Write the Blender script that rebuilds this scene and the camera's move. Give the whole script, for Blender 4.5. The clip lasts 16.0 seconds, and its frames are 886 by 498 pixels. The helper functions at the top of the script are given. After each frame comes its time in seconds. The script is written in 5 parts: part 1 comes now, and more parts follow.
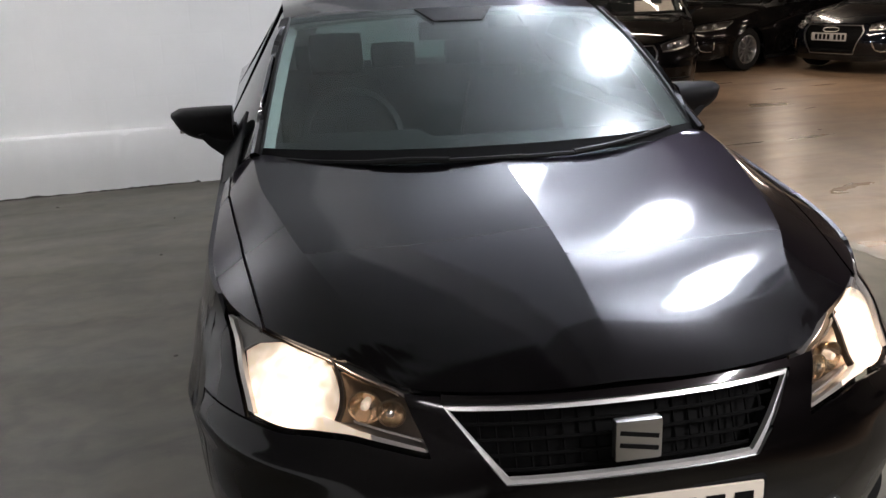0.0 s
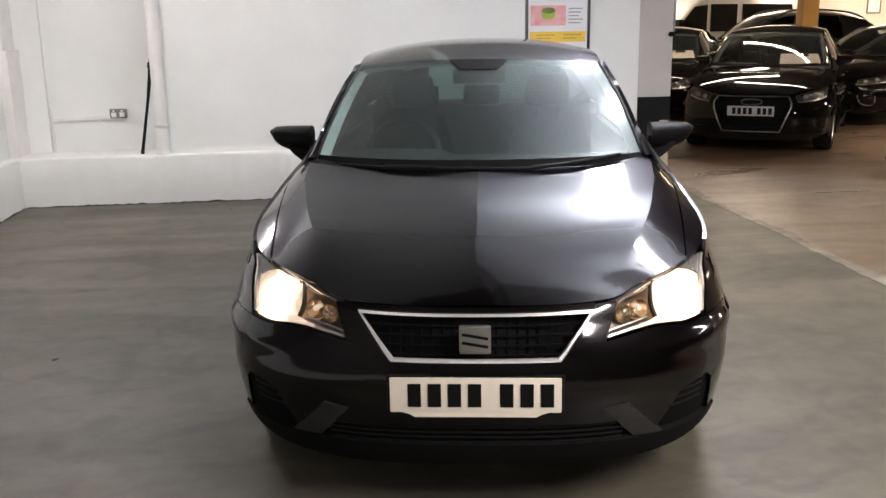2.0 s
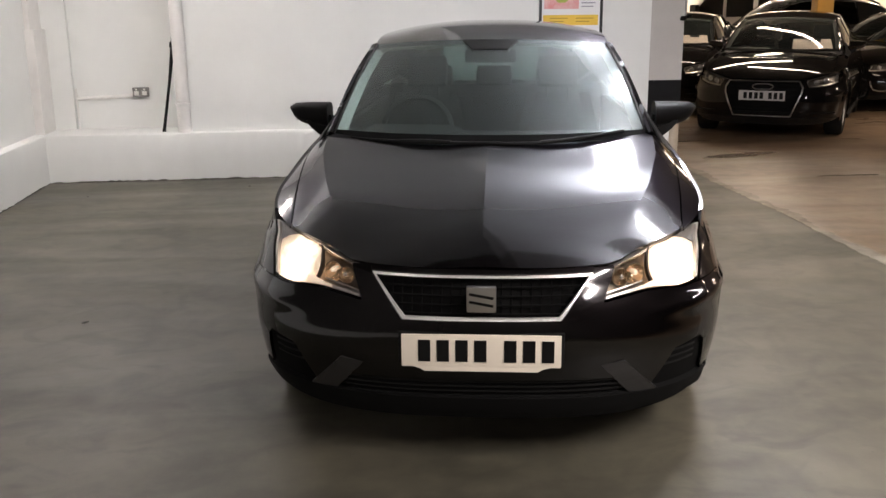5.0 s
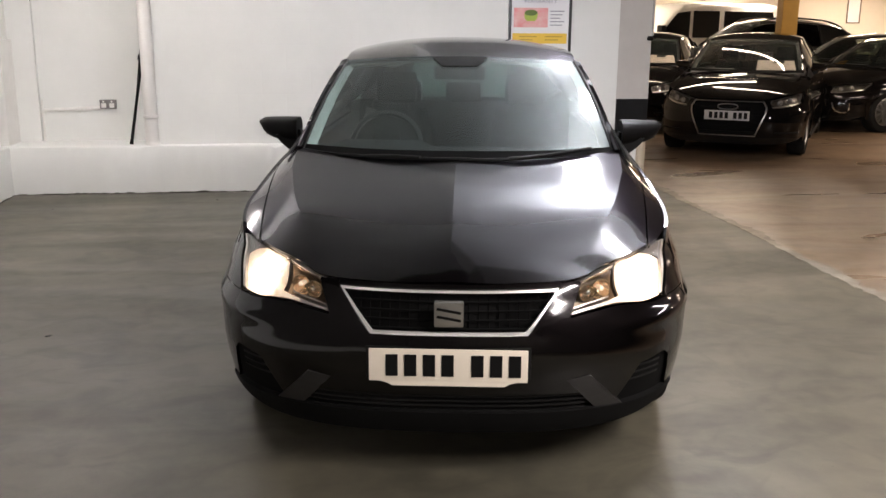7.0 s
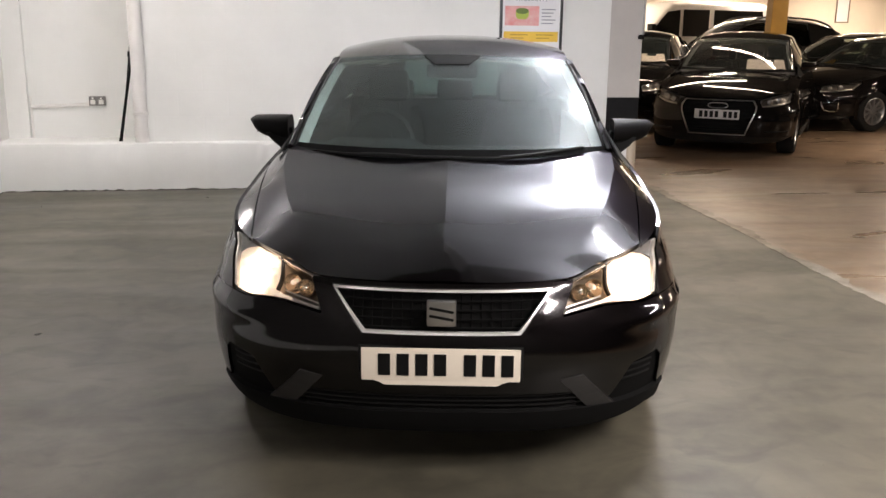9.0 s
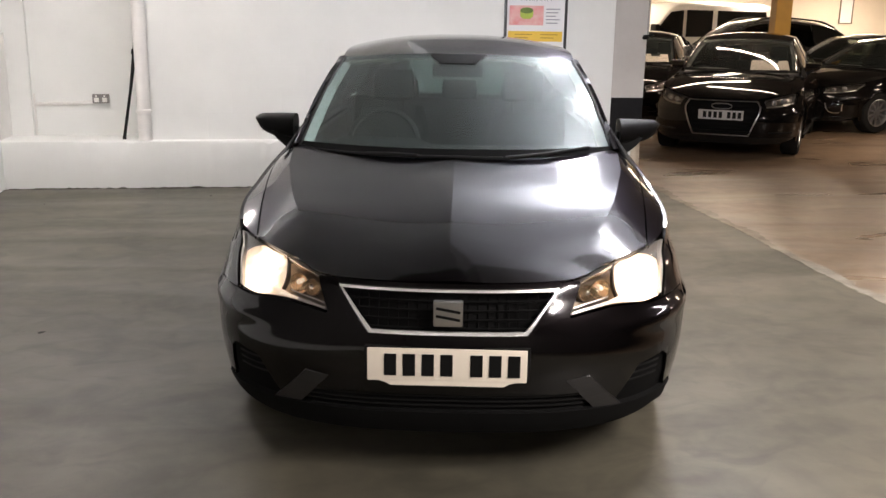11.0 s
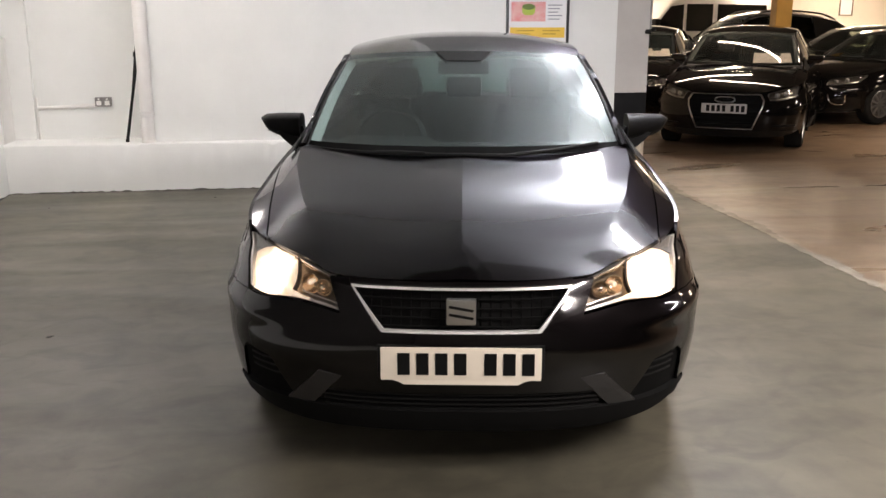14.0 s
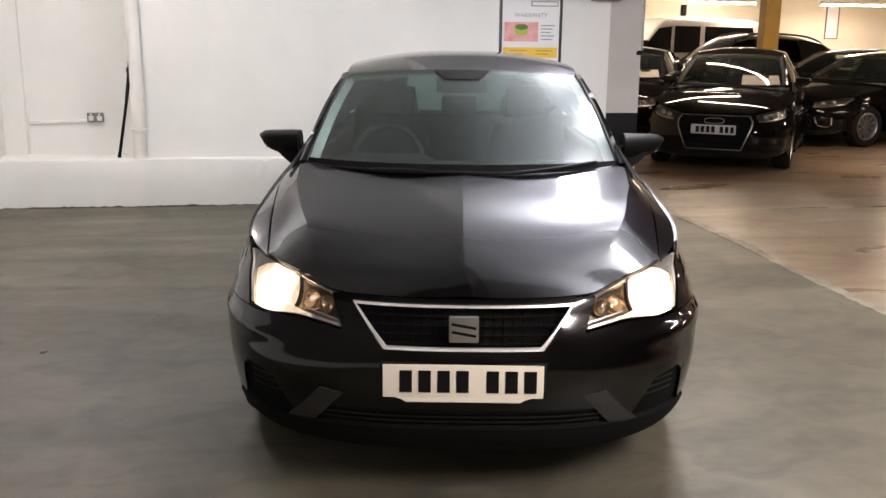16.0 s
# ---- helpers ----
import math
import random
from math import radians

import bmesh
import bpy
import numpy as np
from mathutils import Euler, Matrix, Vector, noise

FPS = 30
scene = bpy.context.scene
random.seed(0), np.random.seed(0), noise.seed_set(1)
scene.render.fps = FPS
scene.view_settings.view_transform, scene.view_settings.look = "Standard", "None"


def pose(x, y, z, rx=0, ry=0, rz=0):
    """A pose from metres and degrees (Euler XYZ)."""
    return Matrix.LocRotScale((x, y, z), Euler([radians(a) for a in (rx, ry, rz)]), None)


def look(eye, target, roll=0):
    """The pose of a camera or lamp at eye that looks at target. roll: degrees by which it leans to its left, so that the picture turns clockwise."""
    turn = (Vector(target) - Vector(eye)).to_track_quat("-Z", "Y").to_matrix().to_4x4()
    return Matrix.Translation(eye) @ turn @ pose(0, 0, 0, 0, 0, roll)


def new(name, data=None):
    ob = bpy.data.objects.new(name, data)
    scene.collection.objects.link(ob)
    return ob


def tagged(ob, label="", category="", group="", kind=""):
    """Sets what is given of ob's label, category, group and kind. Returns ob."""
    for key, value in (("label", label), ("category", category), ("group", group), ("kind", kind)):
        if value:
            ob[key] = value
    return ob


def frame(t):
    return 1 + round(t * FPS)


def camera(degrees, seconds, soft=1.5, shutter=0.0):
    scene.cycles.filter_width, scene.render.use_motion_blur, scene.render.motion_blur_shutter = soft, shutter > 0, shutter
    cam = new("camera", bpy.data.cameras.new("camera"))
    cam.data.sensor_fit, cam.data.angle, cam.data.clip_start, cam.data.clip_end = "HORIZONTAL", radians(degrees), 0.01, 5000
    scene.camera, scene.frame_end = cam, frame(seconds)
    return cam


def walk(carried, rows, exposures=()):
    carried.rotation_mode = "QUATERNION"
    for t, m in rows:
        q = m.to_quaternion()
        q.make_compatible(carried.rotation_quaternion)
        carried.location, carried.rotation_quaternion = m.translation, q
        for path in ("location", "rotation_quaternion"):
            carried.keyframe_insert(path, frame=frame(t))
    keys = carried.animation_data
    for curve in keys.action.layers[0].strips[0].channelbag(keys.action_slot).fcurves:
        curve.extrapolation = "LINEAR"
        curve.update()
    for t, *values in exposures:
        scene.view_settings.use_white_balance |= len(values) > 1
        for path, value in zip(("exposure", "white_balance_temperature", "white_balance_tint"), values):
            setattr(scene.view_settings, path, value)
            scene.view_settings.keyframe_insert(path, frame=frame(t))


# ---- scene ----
cam = camera(51.3, 16.0)
PATH = [
    (0, (-0.637, -1.490, 1.481), (-0.307, 0.399, 0.915), -1.8),
    (0.4, (-0.501, -1.734, 1.473), (-0.175, 0.161, 0.922), -1.1),
    (1, (-0.297, -2.120, 1.529), (-0.099, -0.195, 1.024), 0.0),
    (1.5, (-0.051, -2.364, 1.516), (-0.149, -0.429, 1.02), -1.5),
    (2, (0.042, -2.602, 1.531), (-0.057, -0.66, 1.061), -0.9),
    (2.5, (0.072, -2.804, 1.524), (-0.021, -0.863, 1.052), 0.5),
    (3, (0.166, -2.866, 1.547), (-0.06, -0.934, 1.079), -0.9),
    (3.5, (0.223, -2.819, 1.53), (-0.085, -0.898, 1.065), -1.8),
    (4, (0.107, -2.78, 1.518), (-0.103, -0.85, 1.037), -1.6),
    (4.5, (0.05, -2.811, 1.513), (-0.089, -0.877, 1.023), 0.4),
    (5, (0.069, -2.813, 1.517), (-0.061, -0.881, 1.016), -0.5),
    (7.5, (0.072, -2.833, 1.519), (0.023, -0.888, 1.055), 0.3),
    (8, (0.072, -2.835, 1.528), (0.033, -0.891, 1.06), -0.0),
    (8.5, (0.068, -2.829, 1.523), (0.03, -0.885, 1.051), 0.4),
    (11, (0.043, -2.81, 1.52), (0.0, -0.868, 1.046), 0.9),
    (11.5, (0.042, -2.806, 1.518), (-0.022, -0.863, 1.046), 0.3),
    (12, (0.051, -2.818, 1.526), (-0.024, -0.875, 1.057), -0.3),
    (12.5, (0.05, -2.8, 1.519), (-0.03, -0.855, 1.06), -0.2),
    (13, (0.05, -2.801, 1.515), (-0.032, -0.858, 1.046), -0.3),
    (13.5, (0.051, -2.8, 1.513), (-0.025, -0.861, 1.028), -0.2),
    (14, (0.01, -2.792, 1.515), (-0.037, -0.85, 1.037), 0.0),
    (14.5, (-0.04, -2.793, 1.512), (-0.046, -0.847, 1.048), 0.3),
    (15, (-0.057, -2.786, 1.508), (-0.05, -0.841, 1.045), 0.4),
    (15.5, (-0.046, -2.794, 1.512), (-0.053, -0.845, 1.066), 0.6),
    (16, (-0.045, -2.8, 1.513), (-0.062, -0.849, 1.074), 0.6),
]
walk(cam, [(t, look(eye, target, roll)) for t, eye, target, roll in PATH], [(0, 0.16, 6300, 16), (1.5, 0.30, 6500, 16), (3.0, 0.45, 6650, 17), (3.6, 0.36, 6700, 17), (5.0, 0.27, 6750, 17), (7.3, 0.38, 6750, 17), (16, 0.46, 6800, 17)])

# lights and ceiling
GLOBES = [(4.54, -2.84), (4.78, -3.84), (4.64, -4.85)]
# unseen fill tubes, added to brighten walls, floor and number plate
FILL_TUBES = [(0.80, -1.75, 90, 86), (1.2, -8.2, 90, 26), (4.9, -7.9, 90, 140), (1.5, -11.6, 0, 66), (3.4, -12.6, 0, 64), (8.6, -4.6, 90, 78)]
# first two give the saloon its streaks; the other four are added unseen fill
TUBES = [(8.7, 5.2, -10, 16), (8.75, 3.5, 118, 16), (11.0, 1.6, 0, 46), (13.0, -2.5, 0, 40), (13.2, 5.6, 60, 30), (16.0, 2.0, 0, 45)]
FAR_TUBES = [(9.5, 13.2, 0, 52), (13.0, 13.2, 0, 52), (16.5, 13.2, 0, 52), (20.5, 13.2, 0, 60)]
SOFFIT_U, BEAM_U, SOFFIT_Z = 3.55, 5.36, 2.50

# ---- world and exposure ----
world = bpy.data.worlds.new("world")
scene.world = world
world.use_nodes = True
world.node_tree.nodes["Background"].inputs[0].default_value = (0.9, 0.95, 1.0, 1)
world.node_tree.nodes["Background"].inputs[1].default_value = 0.02

# the bay stands turned against the car
ROOM = pose(-4.10, 5.33, 0, 0, 0, 9.7)


def lamp(name, m, power, sx, sy, colour):
    data = bpy.data.lights.new(name, "AREA")
    data.shape, data.size, data.size_y, data.energy, data.color = "RECTANGLE", sx, sy, power, colour
    ob = new(name, data)
    ob.matrix_basis = m
    return ob


# ---- materials ----
def material(name, colour, rough=0.5, metal=0.0, coat=0.0, vary=0.0, scale=4.0, grain=0.0, grain_scale=60.0,
             rough_vary=0.0, second=None, emit=0.0, coat_rough=0.03, stretch=(1, 1, 1), coat_ior=1.5):
    """A principled surface with stains (vary, scale) and fine relief (grain)."""
    m = bpy.data.materials.new(name)
    m.use_nodes = True
    nt = m.node_tree
    b = nt.nodes["Principled BSDF"]
    b.inputs["Base Color"].default_value = (*colour, 1)
    b.inputs["Roughness"].default_value = rough
    b.inputs["Metallic"].default_value = metal
    b.inputs["Coat Weight"].default_value = coat
    if rough >= 0.45 and max(colour) < 0.025:
        b.inputs["Specular IOR Level"].default_value = 0.12
    if coat:
        b.inputs["Specular IOR Level"].default_value = 0.0
    b.inputs["Coat Roughness"].default_value, b.inputs["Coat IOR"].default_value = coat_rough, coat_ior
    if emit:
        b.inputs["Emission Color"].default_value = (*colour, 1)
        b.inputs["Emission Strength"].default_value = emit
    tc = nt.nodes.new("ShaderNodeTexCoord")
    mp = nt.nodes.new("ShaderNodeMapping")
    mp.inputs["Scale"].default_value = stretch
    nt.links.new(tc.outputs["Object"], mp.inputs["Vector"])
    if vary or rough_vary:
        n = nt.nodes.new("ShaderNodeTexNoise")
        n.inputs["Scale"].default_value, n.inputs["Detail"].default_value, n.inputs["Roughness"].default_value = scale, 8, 0.62
        nt.links.new(mp.outputs[0], n.inputs["Vector"])
        if vary:
            ramp = nt.nodes.new("ShaderNodeValToRGB")
            other = second or [c * (1 - vary) for c in colour]
            ramp.color_ramp.elements[0].color = (*other, 1)
            ramp.color_ramp.elements[1].color = (*[min(1, c * (1 + vary * 0.35)) for c in colour], 1)
            ramp.color_ramp.elements[0].position, ramp.color_ramp.elements[1].position = 0.32, 0.66
            nt.links.new(n.outputs["Fac"], ramp.inputs[0])
            nt.links.new(ramp.outputs[0], b.inputs["Base Color"])
        if rough_vary:
            mr = nt.nodes.new("ShaderNodeMapRange")
            mr.inputs["From Min"].default_value, mr.inputs["From Max"].default_value = 0.35, 0.65
            mr.inputs["To Min"].default_value, mr.inputs["To Max"].default_value = rough - rough_vary, rough + rough_vary
            nt.links.new(n.outputs["Fac"], mr.inputs["Value"])
            nt.links.new(mr.outputs[0], b.inputs["Roughness"])
    if grain:
        g = nt.nodes.new("ShaderNodeTexNoise")
        g.inputs["Scale"].default_value, g.inputs["Detail"].default_value = grain_scale, 5
        nt.links.new(mp.outputs[0], g.inputs["Vector"])
        bump = nt.nodes.new("ShaderNodeBump")
        bump.inputs["Strength"].default_value, bump.inputs["Distance"].default_value = grain, 0.004
        nt.links.new(g.outputs["Fac"], bump.inputs["Height"])
        nt.links.new(bump.outputs[0], b.inputs["Normal"])
    return m


def glass(name, tint, ior=1.5, rough=0.015, dust=0.0):
    """A thin pane: clear with a tint, glossy by Fresnel."""
    m = bpy.data.materials.new(name)
    m.use_nodes = True
    nt = m.node_tree
    nt.nodes.clear()
    out, mix = nt.nodes.new("ShaderNodeOutputMaterial"), nt.nodes.new("ShaderNodeMixShader")
    tr, gl, lw = nt.nodes.new("ShaderNodeBsdfTransparent"), nt.nodes.new("ShaderNodeBsdfGlossy"), nt.nodes.new("ShaderNodeLayerWeight")
    power, scale = nt.nodes.new("ShaderNodeMath"), nt.nodes.new("ShaderNodeMath")
    power.operation, power.inputs[1].default_value = "POWER", 5
    base = ((ior - 1) / (ior + 1)) ** 2
    scale.operation, scale.inputs[1].default_value, scale.inputs[2].default_value = "MULTIPLY_ADD", 1 - base, base
    tr.inputs[0].default_value = (*tint, 1)
    gl.inputs["Roughness"].default_value = rough
    lw.inputs[0].default_value = 0.5
    nt.links.new(lw.outputs["Facing"], power.inputs[0])
    nt.links.new(power.outputs[0], scale.inputs[0])
    nt.links.new(scale.outputs[0], mix.inputs[0])
    nt.links.new(tr.outputs[0], mix.inputs[1])
    nt.links.new(gl.outputs[0], mix.inputs[2])
    if dust:
        film, veil = nt.nodes.new("ShaderNodeBsdfDiffuse"), nt.nodes.new("ShaderNodeMixShader")
        film.inputs[0].default_value, veil.inputs[0].default_value = (0.62, 0.72, 0.72, 1), dust
        nt.links.new(mix.outputs[0], veil.inputs[1])
        nt.links.new(film.outputs[0], veil.inputs[2])
        nt.links.new(veil.outputs[0], out.inputs[0])
    else:
        nt.links.new(mix.outputs[0], out.inputs[0])
    return m


def glowing(name, colour, strength):
    m = bpy.data.materials.new(name)
    m.use_nodes = True
    b = m.node_tree.nodes["Principled BSDF"]
    b.inputs["Base Color"].default_value = (*colour, 1)
    b.inputs["Emission Color"].default_value = (*colour, 1)
    b.inputs["Emission Strength"].default_value = strength
    return m


def wall_paint(name, colour, courses=True):
    """White masonry paint over blockwork: soft courses, scuffs and roller grain."""
    m = material(name, colour, 0.62, vary=0.07, scale=0.9, rough_vary=0.08)
    nt = m.node_tree
    b = nt.nodes["Principled BSDF"]
    tc = nt.nodes.new("ShaderNodeTexCoord")
    mp = nt.nodes.new("ShaderNodeMapping")
    mp.inputs["Rotation"].default_value = (radians(90), 0, 0)
    br = nt.nodes.new("ShaderNodeTexBrick")
    br.inputs["Scale"].default_value = 1.0
    br.inputs["Brick Width"].default_value, br.inputs["Row Height"].default_value = 0.45, 0.225
    br.inputs["Mortar Size"].default_value, br.inputs["Mortar Smooth"].default_value = 0.012, 1.0
    br.inputs["Color1"].default_value = br.inputs["Color2"].default_value = (1, 1, 1, 1)
    br.inputs["Mortar"].default_value = (0.55, 0.55, 0.55, 1)
    g = nt.nodes.new("ShaderNodeTexNoise")
    g.inputs["Scale"].default_value, g.inputs["Detail"].default_value = 22, 7
    add = nt.nodes.new("ShaderNodeMath")
    add.operation = "MULTIPLY_ADD"
    add.inputs[1].default_value = 0.5
    bump = nt.nodes.new("ShaderNodeBump")
    bump.inputs["Strength"].default_value, bump.inputs["Distance"].default_value = 0.16, 0.005
    nt.links.new(tc.outputs["Object"], mp.inputs["Vector"])
    nt.links.new(mp.outputs[0], br.inputs["Vector"])
    nt.links.new(tc.outputs["Object"], g.inputs["Vector"])
    nt.links.new(g.outputs["Fac"], add.inputs[0])
    if courses:
        nt.links.new(br.outputs["Color"], add.inputs[2])
    nt.links.new(add.outputs[0], bump.inputs["Height"])
    nt.links.new(bump.outputs[0], b.inputs["Normal"])
    return m


def concrete(name, light, dark, rough, rough_vary, streak=0.5):
    """Trowelled concrete: broad stains, streaks, fine specks; partly polished."""
    m = bpy.data.materials.new(name)
    m.use_nodes = True
    nt = m.node_tree
    b = nt.nodes["Principled BSDF"]
    tc = nt.nodes.new("ShaderNodeTexCoord")

    def noise_at(scale, detail, stretch=(1, 1, 1), distort=0.0):
        mp, n = nt.nodes.new("ShaderNodeMapping"), nt.nodes.new("ShaderNodeTexNoise")
        mp.inputs["Scale"].default_value = stretch
        n.inputs["Scale"].default_value, n.inputs["Detail"].default_value, n.inputs["Distortion"].default_value = scale, detail, distort
        nt.links.new(tc.outputs["Object"], mp.inputs[0])
        nt.links.new(mp.outputs[0], n.inputs["Vector"])
        return n.outputs["Fac"]

    def mixed(a, f, c, blend="MIX"):
        mx = nt.nodes.new("ShaderNodeMix")
        mx.data_type, mx.blend_type = "RGBA", blend
        for socket, value in ((mx.inputs[0], f), (mx.inputs[6], a), (mx.inputs[7], c)):
            if isinstance(value, (int, float, tuple)):
                socket.default_value = value
            else:
                nt.links.new(value, socket)
        return mx.outputs[2]

    def ramp(fac, lo, hi):
        r = nt.nodes.new("ShaderNodeMapRange")
        r.inputs["From Min"].default_value, r.inputs["From Max"].default_value = lo, hi
        nt.links.new(fac, r.inputs["Value"])
        return r.outputs[0]

    broad = noise_at(1.1, 9, distort=1.2)
    streaks = noise_at(0.9, 7, (0.5, 2.2, 1), 0.9)
    fine = noise_at(9, 9)
    patch = noise_at(3.2, 10, (1, 1.3, 1), 1.5)
    specks = noise_at(70, 4)
    col = mixed((*light, 1), ramp(broad, 0.35, 0.68), (*dark, 1))
    half = nt.nodes.new("ShaderNodeMath")
    half.operation, half.inputs[1].default_value = "MULTIPLY", streak
    nt.links.new(ramp(streaks, 0.50, 0.72), half.inputs[0])
    col = mixed(col, half.outputs[0], (*[c * 0.6 for c in dark], 1))
    q = nt.nodes.new("ShaderNodeMath")
    q.operation, q.inputs[1].default_value = "MULTIPLY", 0.35
    nt.links.new(ramp(fine, 0.4, 0.75), q.inputs[0])
    col = mixed(col, q.outputs[0], (*[min(1, c * 1.25) for c in light], 1))
    p = nt.nodes.new("ShaderNodeMath")
    p.operation, p.inputs[1].default_value = "MULTIPLY", 0.6
    nt.links.new(ramp(patch, 0.48, 0.70), p.inputs[0])
    col = mixed(col, p.outputs[0], (*[c * 0.85 for c in dark], 1))
    s = nt.nodes.new("ShaderNodeMath")
    s.operation, s.inputs[1].default_value = "MULTIPLY", 0.5
    nt.links.new(ramp(specks, 0.66, 0.8), s.inputs[0])
    col = mixed(col, s.outputs[0], (*[c * 0.45 for c in dark], 1))
    nt.links.new(col, b.inputs["Base Color"])
    mr = nt.nodes.new("ShaderNodeMapRange")
    mr.inputs["From Min"].default_value, mr.inputs["From Max"].default_value = 0.35, 0.68
    mr.inputs["To Min"].default_value, mr.inputs["To Max"].default_value = rough - rough_vary, rough + rough_vary
    nt.links.new(streaks, mr.inputs["Value"])
    nt.links.new(mr.outputs[0], b.inputs["Roughness"])
    bump = nt.nodes.new("ShaderNodeBump")
    bump.inputs["Strength"].default_value, bump.inputs["Distance"].default_value = 0.25, 0.004
    nt.links.new(fine, bump.inputs["Height"])
    nt.links.new(bump.outputs[0], b.inputs["Normal"])
    return m


WHITE = wall_paint("white_masonry_paint", (0.785, 0.79, 0.765))
WHITE_PLINTH = wall_paint("white_plinth_paint", (0.785, 0.79, 0.765), False)
CREAM = wall_paint("cream_masonry_paint", (0.76, 0.69, 0.58))
PILLAR_GREY = material("pillar_grey_paint", (0.52, 0.49, 0.46), 0.6, vary=0.1, scale=2, grain=0.2)
# tone of two unseen walls, dark so the bumper mirrors little light
DARK_WALL = material("dark_unseen_wall", (0.11, 0.105, 0.10), 0.6, vary=0.15, scale=2, grain=0.2)
BLACK_PAINT = material("black_masonry_paint", (0.012, 0.012, 0.013), 0.45, vary=0.3, scale=5, grain=0.2)
YELLOW = material("ochre_pillar_paint", (0.50, 0.27, 0.035), 0.5, vary=0.15, scale=3, grain=0.15)
FLOOR_GREY = concrete("grey_power_floated_concrete", (0.113, 0.101, 0.073), (0.054, 0.049, 0.036), 0.50, 0.08, 0.13)
FLOOR_BROWN = concrete("brown_worn_concrete", (0.235, 0.162, 0.104), (0.13, 0.090, 0.058), 0.34, 0.07, 0.35)
FLOOR_EDGE = concrete("pale_joint_mortar", (0.30, 0.265, 0.21), (0.15, 0.125, 0.095), 0.6, 0.1)
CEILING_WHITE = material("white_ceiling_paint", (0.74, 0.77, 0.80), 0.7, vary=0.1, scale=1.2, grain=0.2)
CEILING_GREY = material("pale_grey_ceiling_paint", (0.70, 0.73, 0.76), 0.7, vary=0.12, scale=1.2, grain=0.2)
# tones for unseen ceiling pieces: light fading forwards, and dark reflections
CEILING_DIM = material("dim_ceiling_tone", (0.30, 0.30, 0.30), 0.7, vary=0.25, scale=1.5, grain=0.3)
CEILING_DARK = material("dark_unseen_ceiling", (0.12, 0.115, 0.11), 0.7, vary=0.25, scale=1.5, grain=0.3)
DUST = material("dark_floor_dirt", (0.07, 0.066, 0.057), 0.9, vary=0.3, scale=20)
PAINT = material("black_metallic_paint", (0.0046, 0.0037, 0.0040), 0.40, metal=0.9, coat=1.0, coat_rough=0.085, coat_ior=1.54)
PAINT.node_tree.nodes["Principled BSDF"].inputs["Specular Tint"].default_value = (0.55, 0.54, 0.57, 1)
PAINT_BLACK = material("solid_black_paint", (0.004, 0.0035, 0.0035), 0.3, coat=1.0, coat_ior=1.38)
PAINT_BLUE = material("dark_blue_metallic_paint", (0.005, 0.006, 0.009), 0.32, metal=0.6, coat=1.0)
PAINT_WHITE = material("white_van_paint", (0.72, 0.70, 0.66), 0.35, coat=1.0)
PAINT_GREY = material("dark_grey_metallic_paint", (0.045, 0.044, 0.042), 0.35, metal=0.6, coat=1.0)
TRIM = material("black_textured_plastic", (0.010, 0.010, 0.010), 0.5, grain=0.25, grain_scale=400)
MIRROR_BLACK = material("mirror_shell_black", (0.0035, 0.0032, 0.0034), 0.46)
# greyer than the bumper paint, standing in for the wall reflected in the facet
WINGLET = material("bumper_facet_grey", (0.024, 0.023, 0.023), 0.28)
GLOSS_BLACK = material("gloss_black_plastic", (0.006, 0.006, 0.006), 0.12)
RECESS = material("recess_black", (0.0015, 0.0015, 0.0015), 0.9)
RECESS.node_tree.nodes["Principled BSDF"].inputs["Specular IOR Level"].default_value = 0.15
UNDER = material("dark_underbody", (0.004, 0.004, 0.004), 0.8)
CHROME = material("chrome", (0.88, 0.87, 0.85), 0.14, metal=1.0, vary=0.05, scale=30)
BRIGHT_TRIM = material("polished_trim", (0.90, 0.89, 0.87), 0.30, metal=0.65, vary=0.05, scale=30)
SATIN = material("satin_silver", (0.55, 0.54, 0.52), 0.3, metal=1.0, vary=0.05, scale=30)
LAMP_SILVER = material("lamp_reflector", (0.62, 0.58, 0.54), 0.30, metal=0.8)
LAMP_BRONZE = material("lamp_bowl_bronze", (0.72, 0.58, 0.44), 0.2, metal=1.0)
LAMP_BACK = material("lamp_housing_bronze", (0.11, 0.085, 0.062), 0.3, metal=0.7, vary=0.3, scale=30)
LAMP_SIDE = material("lamp_side_grey", (0.22, 0.215, 0.21), 0.4, metal=0.3)
LAMP_DARK = material("lamp_bezel", (0.05, 0.045, 0.04), 0.3, metal=0.3)
RUBBER = material("tyre_rubber", (0.012, 0.012, 0.012), 0.75, vary=0.3, scale=12, grain=0.3, grain_scale=120)
ALLOY = material("silver_alloy", (0.42, 0.42, 0.42), 0.35, metal=0.9)
FABRIC = material("charcoal_seat_fabric", (0.013, 0.014, 0.015), 0.9, vary=0.2, scale=40, grain=0.5, grain_scale=500)
DASH = material("charcoal_dashboard_plastic", (0.030, 0.031, 0.032), 0.62, vary=0.12, scale=60, grain=0.4, grain_scale=300)
PILLAR_TRIM = material("pale_pillar_trim", (0.66, 0.67, 0.66), 0.8, vary=0.06, scale=30)
LINER = material("grey_headliner", (0.30, 0.30, 0.29), 0.9, vary=0.08, scale=30)
PLATE = material("plate_cream_white", (0.82, 0.74, 0.62), 0.35, vary=0.05, scale=9)
PLATE_FAR = material("plate_white", (0.42, 0.40, 0.38), 0.4, vary=0.06, scale=9)
INK = material("black_ink", (0.006, 0.006, 0.006), 0.5)
GREYINK = material("grey_ink", (0.30, 0.31, 0.34), 0.6)
